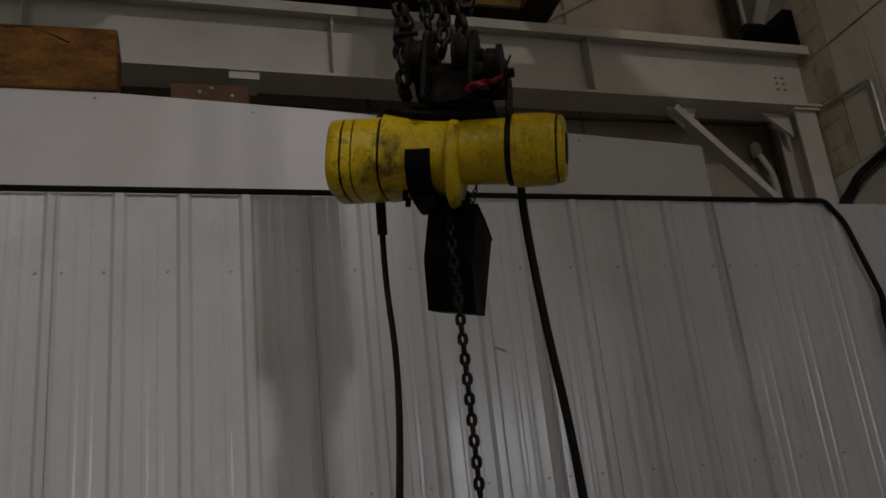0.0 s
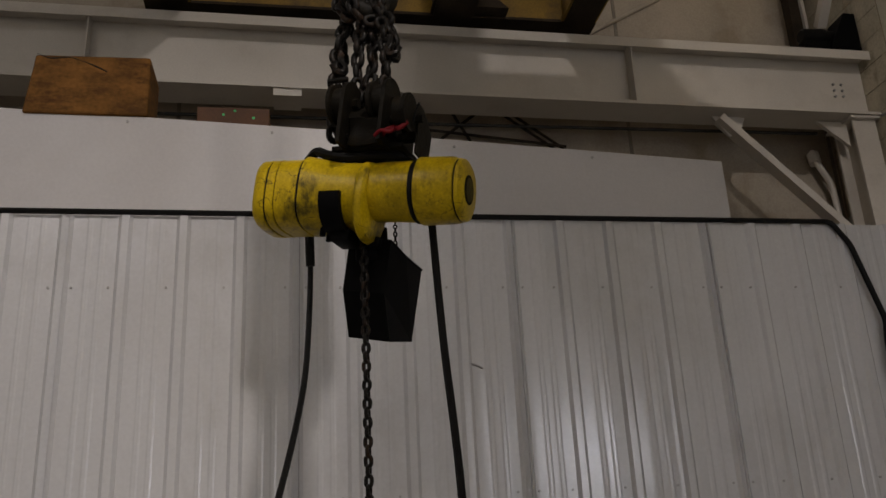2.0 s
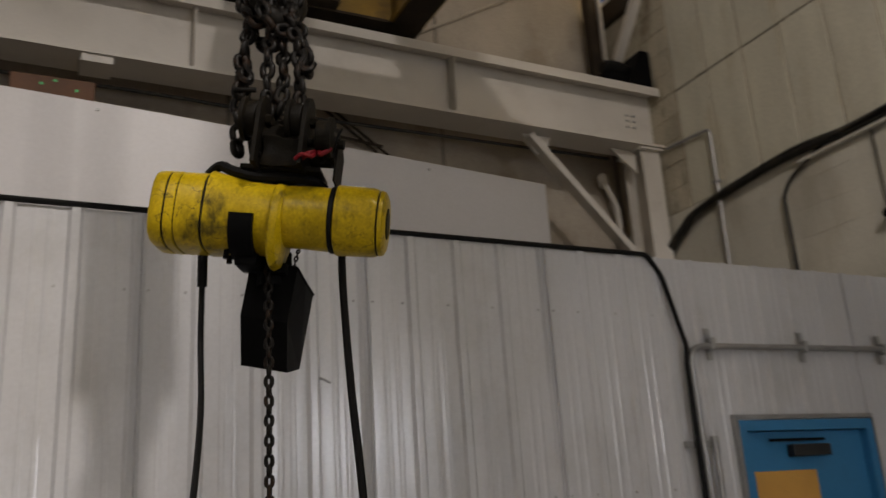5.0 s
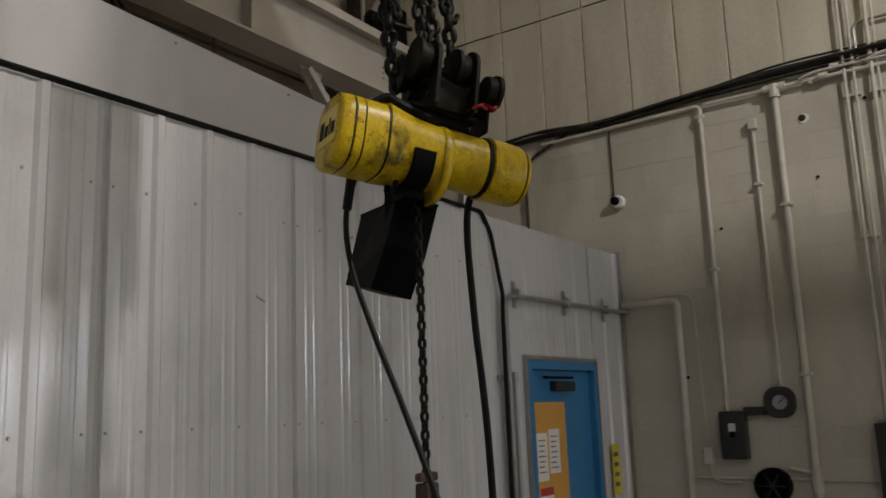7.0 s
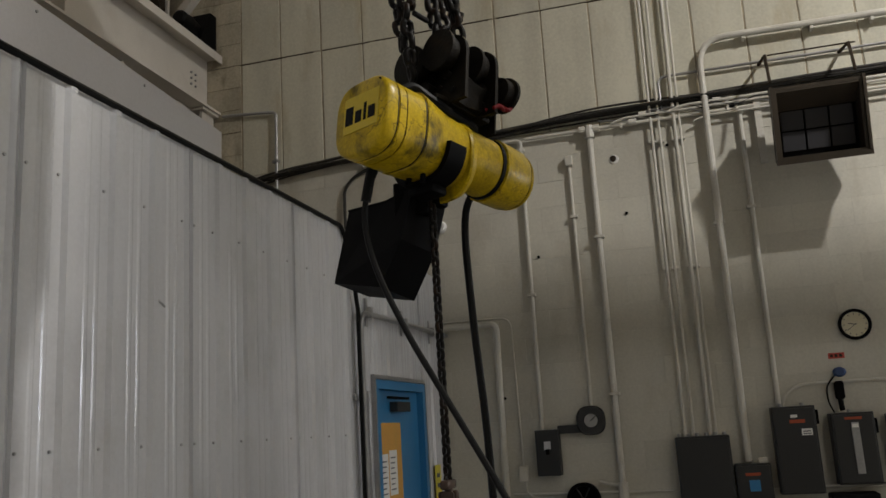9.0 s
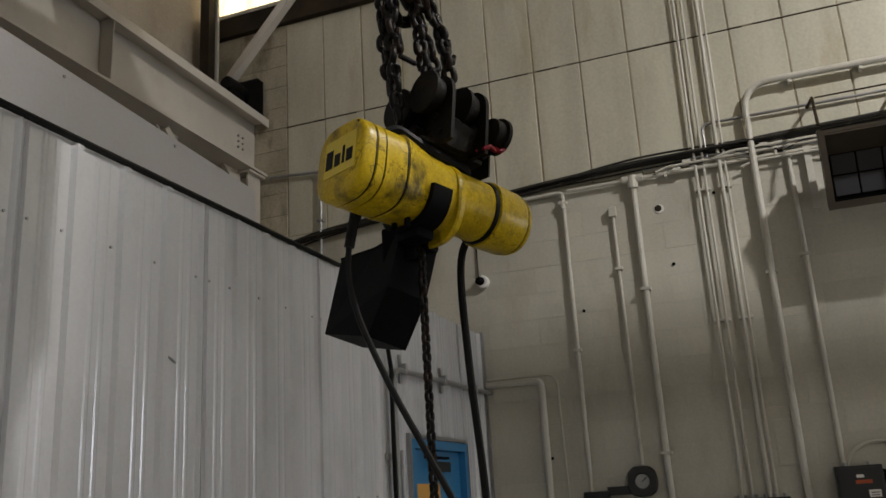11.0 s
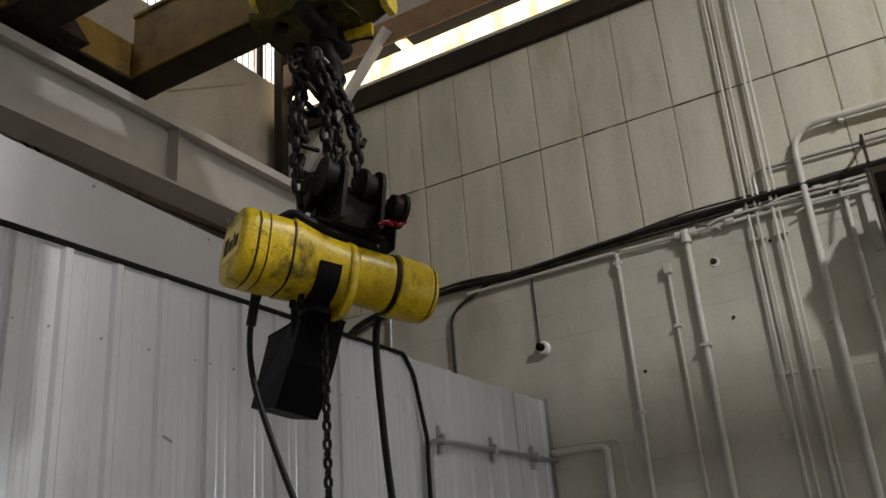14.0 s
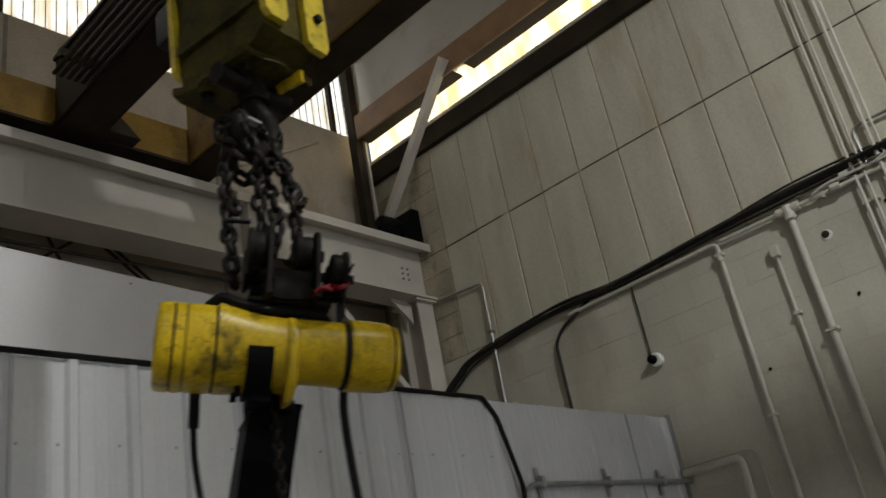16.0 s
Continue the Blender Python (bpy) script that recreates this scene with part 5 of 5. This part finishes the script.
plugset = thing("plug_socket", "blue capped plug hanging in a dark socket", "plug")
auto_smooth(part("cap", loft([(-0.02, 0, 0, 0.035, 0.03, 2), (-0.06, 0, 0, 0.045, 0.035, 2), (-0.075, 0, 0, 0.03, 0.025, 2)]), mat("dark_blue_plastic", (0.02, 0.05, 0.14), 0.4), plugset)).matrix_basis = pose(XE, 0.222, 2.045)
part("socket", box((XE - 0.07, 0.205, 1.86), (XE - 0.003, 0.265, 1.985), bevel=0.012), BLACK, plugset)
part("neck", rod((XE - 0.05, 0.24, 1.87), (XE - 0.05, 0.235, 1.78), 0.018), BLACK, plugset)
part("flex", tube(smooth_path([(XE - 0.05, 0.25, 2.03), (XE - 0.04, 0.31, 1.95), (XE - 0.04, 0.315, 1.85), (XE - 0.05, 0.29, 1.77)]), 0.006), BLACK, plugset)
plaque = thing("red_plaque", "small red plaque with faint marks", "sign")
part("plate", box((XE - 0.006, 0.165, 2.142), (XE - 0.001, 0.272, 2.182)), RED_INK, plaque)
for k in range(3):
    part("mark", box((XE - 0.0075, 0.18 + 0.03 * k, 2.152), (XE - 0.0063, 0.20 + 0.03 * k, 2.172)), CRANE_DARK, plaque)

clock = thing("wall_clock", "round wall clock with a black rim and cream face", "clock")
CM = pose(XE, 0.07, 2.37)
auto_smooth(part("rim", loft([(-0.002, 0, 0, 0.108, 0.108, 2), (-0.03, 0, 0, 0.110, 0.110, 2), (-0.038, 0, 0, 0.104, 0.104, 2), (-0.036, 0, 0, 0.090, 0.090, 2), (-0.022, 0, 0, 0.088, 0.088, 2)], seg=40), BLACK, clock)).matrix_basis = CM
part("face", rod((-0.0225, 0, 0), (-0.026, 0, 0), 0.087, seg=40), mat("cream_dial", (0.62, 0.58, 0.42), 0.5, 0, 0.05), clock).matrix_basis = CM
for k in range(12):
    part("tick", box((-0.0275, -0.0025, 0.068), (-0.0262, 0.0025, 0.080)), INK, clock).matrix_basis = CM @ pose(0, 0, 0, 30 * k)
part("hour_hand", box((-0.029, -0.003, -0.01), (-0.0278, 0.003, 0.045)), INK, clock).matrix_basis = CM @ pose(0, 0, 0, -80)
part("minute_hand", box((-0.0305, -0.002, -0.012), (-0.0293, 0.002, 0.068)), INK, clock).matrix_basis = CM @ pose(0, 0, 0, -128)

heater = thing("radiant_heater", "brown wall-hung radiant heater tilted downwards", "heater")
KM = pose(XE - 0.36, 0.16, 3.80, 0, -14, 0) @ Matrix.Diagonal((0.85, 0.80, 1.02, 1))
hb_ = bmesh.new()
for lo, hi in (((-0.12, -0.36, 0.22), (0.16, 0.36, 0.24)), ((-0.12, -0.36, -0.26), (0.16, 0.36, -0.24)), ((-0.12, -0.36, -0.24), (0.16, -0.335, 0.22)), ((-0.12, 0.335, -0.24), (0.16, 0.36, 0.22)), ((0.14, -0.335, -0.24), (0.16, 0.335, 0.22))):
    box(lo, hi, hb_)
part("case", hb_, HEATER_BROWN, heater).matrix_basis = KM
part("flange", prism([(-0.39, -0.29), (0.39, -0.29), (0.39, -0.255), (-0.39, -0.255)], "x", -0.15, -0.10), HEATER_BROWN, heater).matrix_basis = KM
for sy in (-1, 1):
    part("reflector", box((-0.15, sy * 0.375 - 0.012, -0.27), (-0.02, sy * 0.375 + 0.012, 0.25)), HEATER_BROWN, heater).matrix_basis = KM
for a in range(3):
    for b in range(2):
        part("burner_tile", box((0.06, -0.30 + 0.205 * a, -0.20 + 0.145 * b), (0.075, -0.11 + 0.205 * a, -0.065 + 0.145 * b), bevel=0.004), CERAMIC, heater).matrix_basis = KM
part("hood_reflector", prism([(-0.118, 0.205), (0.058, 0.085), (0.058, 0.095), (-0.118, 0.2185)], "y", -0.334, 0.334), HEATER_BROWN, heater).matrix_basis = KM
part("burner_back", box((0.0755, -0.33, -0.235), (0.139, 0.33, 0.215)), BLACK, heater).matrix_basis = KM
for y in (-0.13, 0.44):
    part("hanger", tube([(XE - 0.01, y + 0.02, 4.40), (XE - 0.28, y, 4.36), (XE - 0.36, y, 4.12)], 0.012, seg=6), CRANE_DARK, heater)
part("hanger_rod", rod((XE - 0.25, -0.18, 4.37), (XE - 0.25, 0.42, 4.37), 0.006, seg=6), CRANE_DARK, heater)
part("gas_arm", box((XE - 0.05, 0.49, 3.62), (XE - 0.01, 0.54, 4.18)), CONDUIT, heater)

# ---- behind the inner room ----
lattice = thing("wall_lattice", "thin steel lattice bracing on the end wall", "bracing", kind="structure")
for a, b in (((2.15, 5.03), (2.75, 4.60)), ((2.25, 5.02), (2.86, 4.58)), ((1.75, 4.68), (2.15, 5.0)), ((1.6, 4.78), (2.8, 4.66)), ((1.86, 4.95), (2.02, 4.66))):
    part("angle_bar", rod((a[0], 5.66, a[1]), (b[0], 5.66, b[1]), 0.012, seg=6), CRANE_DARK, lattice)
sway = thing("sway_rod", "thin grey bracing angle across the end wall", "bracing", kind="structure")
part("angle_bar", rod((3.01, 5.722, 5.71), (4.62, 5.722, 6.64), 0.018, seg=6), GREY_WALL, sway)
down = thing("down_pipe", "white painted down pipe behind the column", "pipe")
down.location = (0.17, 0, -0.05)
part("tube", tube(elbow([(4.82, 5.66, 4.72), (4.82, 5.60, 4.55), (4.90, 5.60, 4.40), (4.93, 5.60, 3.0)], 0.06), 0.026, seg=12), BEAM_WHITE, down)
part("collar", rod((4.82, 5.64, 4.60), (4.82, 5.66, 4.70), 0.05), BEAM_WHITE, down)
hose = thing("beam_cable", "black cable slung under the runway beam", "cable")
part("run", tube(smooth_path([(-3.8, 5.42, 4.70), (0.5, 5.42, 4.72), (1.6, 5.42, 4.70), (3.0, 5.42, 4.71), (4.9, 5.42, 4.72)], 6), 0.014), DARK_CABLE, hose)

# ---- masonry of the east wall ----
def piece_mesh(name, w, h, t, chamfer, material):
    """A shallow block face with chamfered edges, standing in the yz plane."""
    bm = bmesh.new()
    back = [bm.verts.new((t, y, z)) for y, z in ((-w / 2, -h / 2), (w / 2, -h / 2), (w / 2, h / 2), (-w / 2, h / 2))]
    mid = [bm.verts.new((chamfer, y, z)) for y, z in ((-w / 2, -h / 2), (w / 2, -h / 2), (w / 2, h / 2), (-w / 2, h / 2))]
    c = chamfer
    front = [bm.verts.new((0, y, z)) for y, z in ((-w / 2 + c, -h / 2 + c), (w / 2 - c, -h / 2 + c), (w / 2 - c, h / 2 - c), (-w / 2 + c, h / 2 - c))]
    for a, b in ((back, mid), (mid, front)):
        for k in range(4):
            bm.faces.new((a[k], a[(k + 1) % 4], b[(k + 1) % 4], b[k]))
    bm.faces.new(front)
    bmesh.ops.recalc_face_normals(bm, faces=bm.faces)
    me = bpy.data.meshes.new(name)
    bm.to_mesh(me)
    bm.free()
    me.materials.append(material)
    return me


BH, BW = 0.2055, 0.411
rnd = random.Random(11)
BLOCK = piece_mesh("masonry_block", BW - 0.0014, BH - 0.0014, 0.024, 0.0010, BLOCK_PAINT)
rows = int(round(4.11 / BH))
rest_v, rest_f = [], []
for r in range(rows):
    z = BH * (r + 0.5)
    off = BW / 2 if r % 2 else 0.0
    y = YS + off
    k = 0
    while y < YN:
        yc = y + BW / 2
        if yc + BW / 2 > YN:
            break
        if -0.65 < yc < 4.1 and z > 1.0 and not (yc > YA + 0.3 and z < 2.9):
            ob = new("block", BLOCK)
            ob.parent = east
            ob.location = (XE + rnd.uniform(-0.0006, 0.0006), yc, z)
        else:
            n = len(rest_v)
            a, b = (BW - 0.004) / 2, (BH - 0.004) / 2
            rest_v += [(XE + dx, yc + sy * a, z + sz * b) for dx in (0, 0.02) for sy, sz in ((-1, -1), (1, -1), (1, 1), (-1, 1))]
            rest_f += [(n, n + 1, n + 2, n + 3), (n, n + 4, n + 5, n + 1), (n + 1, n + 5, n + 6, n + 2), (n + 2, n + 6, n + 7, n + 3), (n + 3, n + 7, n + 4, n)]
        y += BW
me = bpy.data.meshes.new("outer_blocks")
me.from_pydata(rest_v, [], rest_f)
me.materials.append(BLOCK_PAINT)
ob = new("outer_blocks", me)
ob.parent = east
tagged(ob, kind="stuff")
PW = 0.394
lo_h, hi_h = 5.178 - 4.11, 6.25 - 5.178
P_LOW = piece_mesh("wall_panel_low", PW - 0.012, lo_h - 0.010, 0.024, 0.004, UPPER_PAINT)
P_HIGH = piece_mesh("wall_panel_high", PW - 0.012, hi_h - 0.010, 0.024, 0.004, UPPER_PAINT)
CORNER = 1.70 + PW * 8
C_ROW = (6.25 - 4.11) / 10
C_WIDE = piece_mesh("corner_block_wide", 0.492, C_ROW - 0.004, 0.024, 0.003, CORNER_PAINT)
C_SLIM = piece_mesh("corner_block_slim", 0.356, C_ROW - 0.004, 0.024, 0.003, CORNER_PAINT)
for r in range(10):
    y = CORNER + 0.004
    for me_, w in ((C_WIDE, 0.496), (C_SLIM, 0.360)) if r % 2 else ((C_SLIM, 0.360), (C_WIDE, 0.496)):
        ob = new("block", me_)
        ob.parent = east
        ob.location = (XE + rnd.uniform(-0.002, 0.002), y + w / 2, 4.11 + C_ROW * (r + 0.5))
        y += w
for k in range(-19, 8):
    yc = 1.70 + PW * (k + 0.5)
    for me_, zc in ((P_LOW, 4.11 + lo_h / 2), (P_HIGH, 5.178 + hi_h / 2)):
        ob = new("panel", me_)
        ob.parent = east
        ob.location = (XE + rnd.uniform(-0.002, 0.002), yc + rnd.uniform(-0.0015, 0.0015), zc + rnd.uniform(-0.002, 0.002))
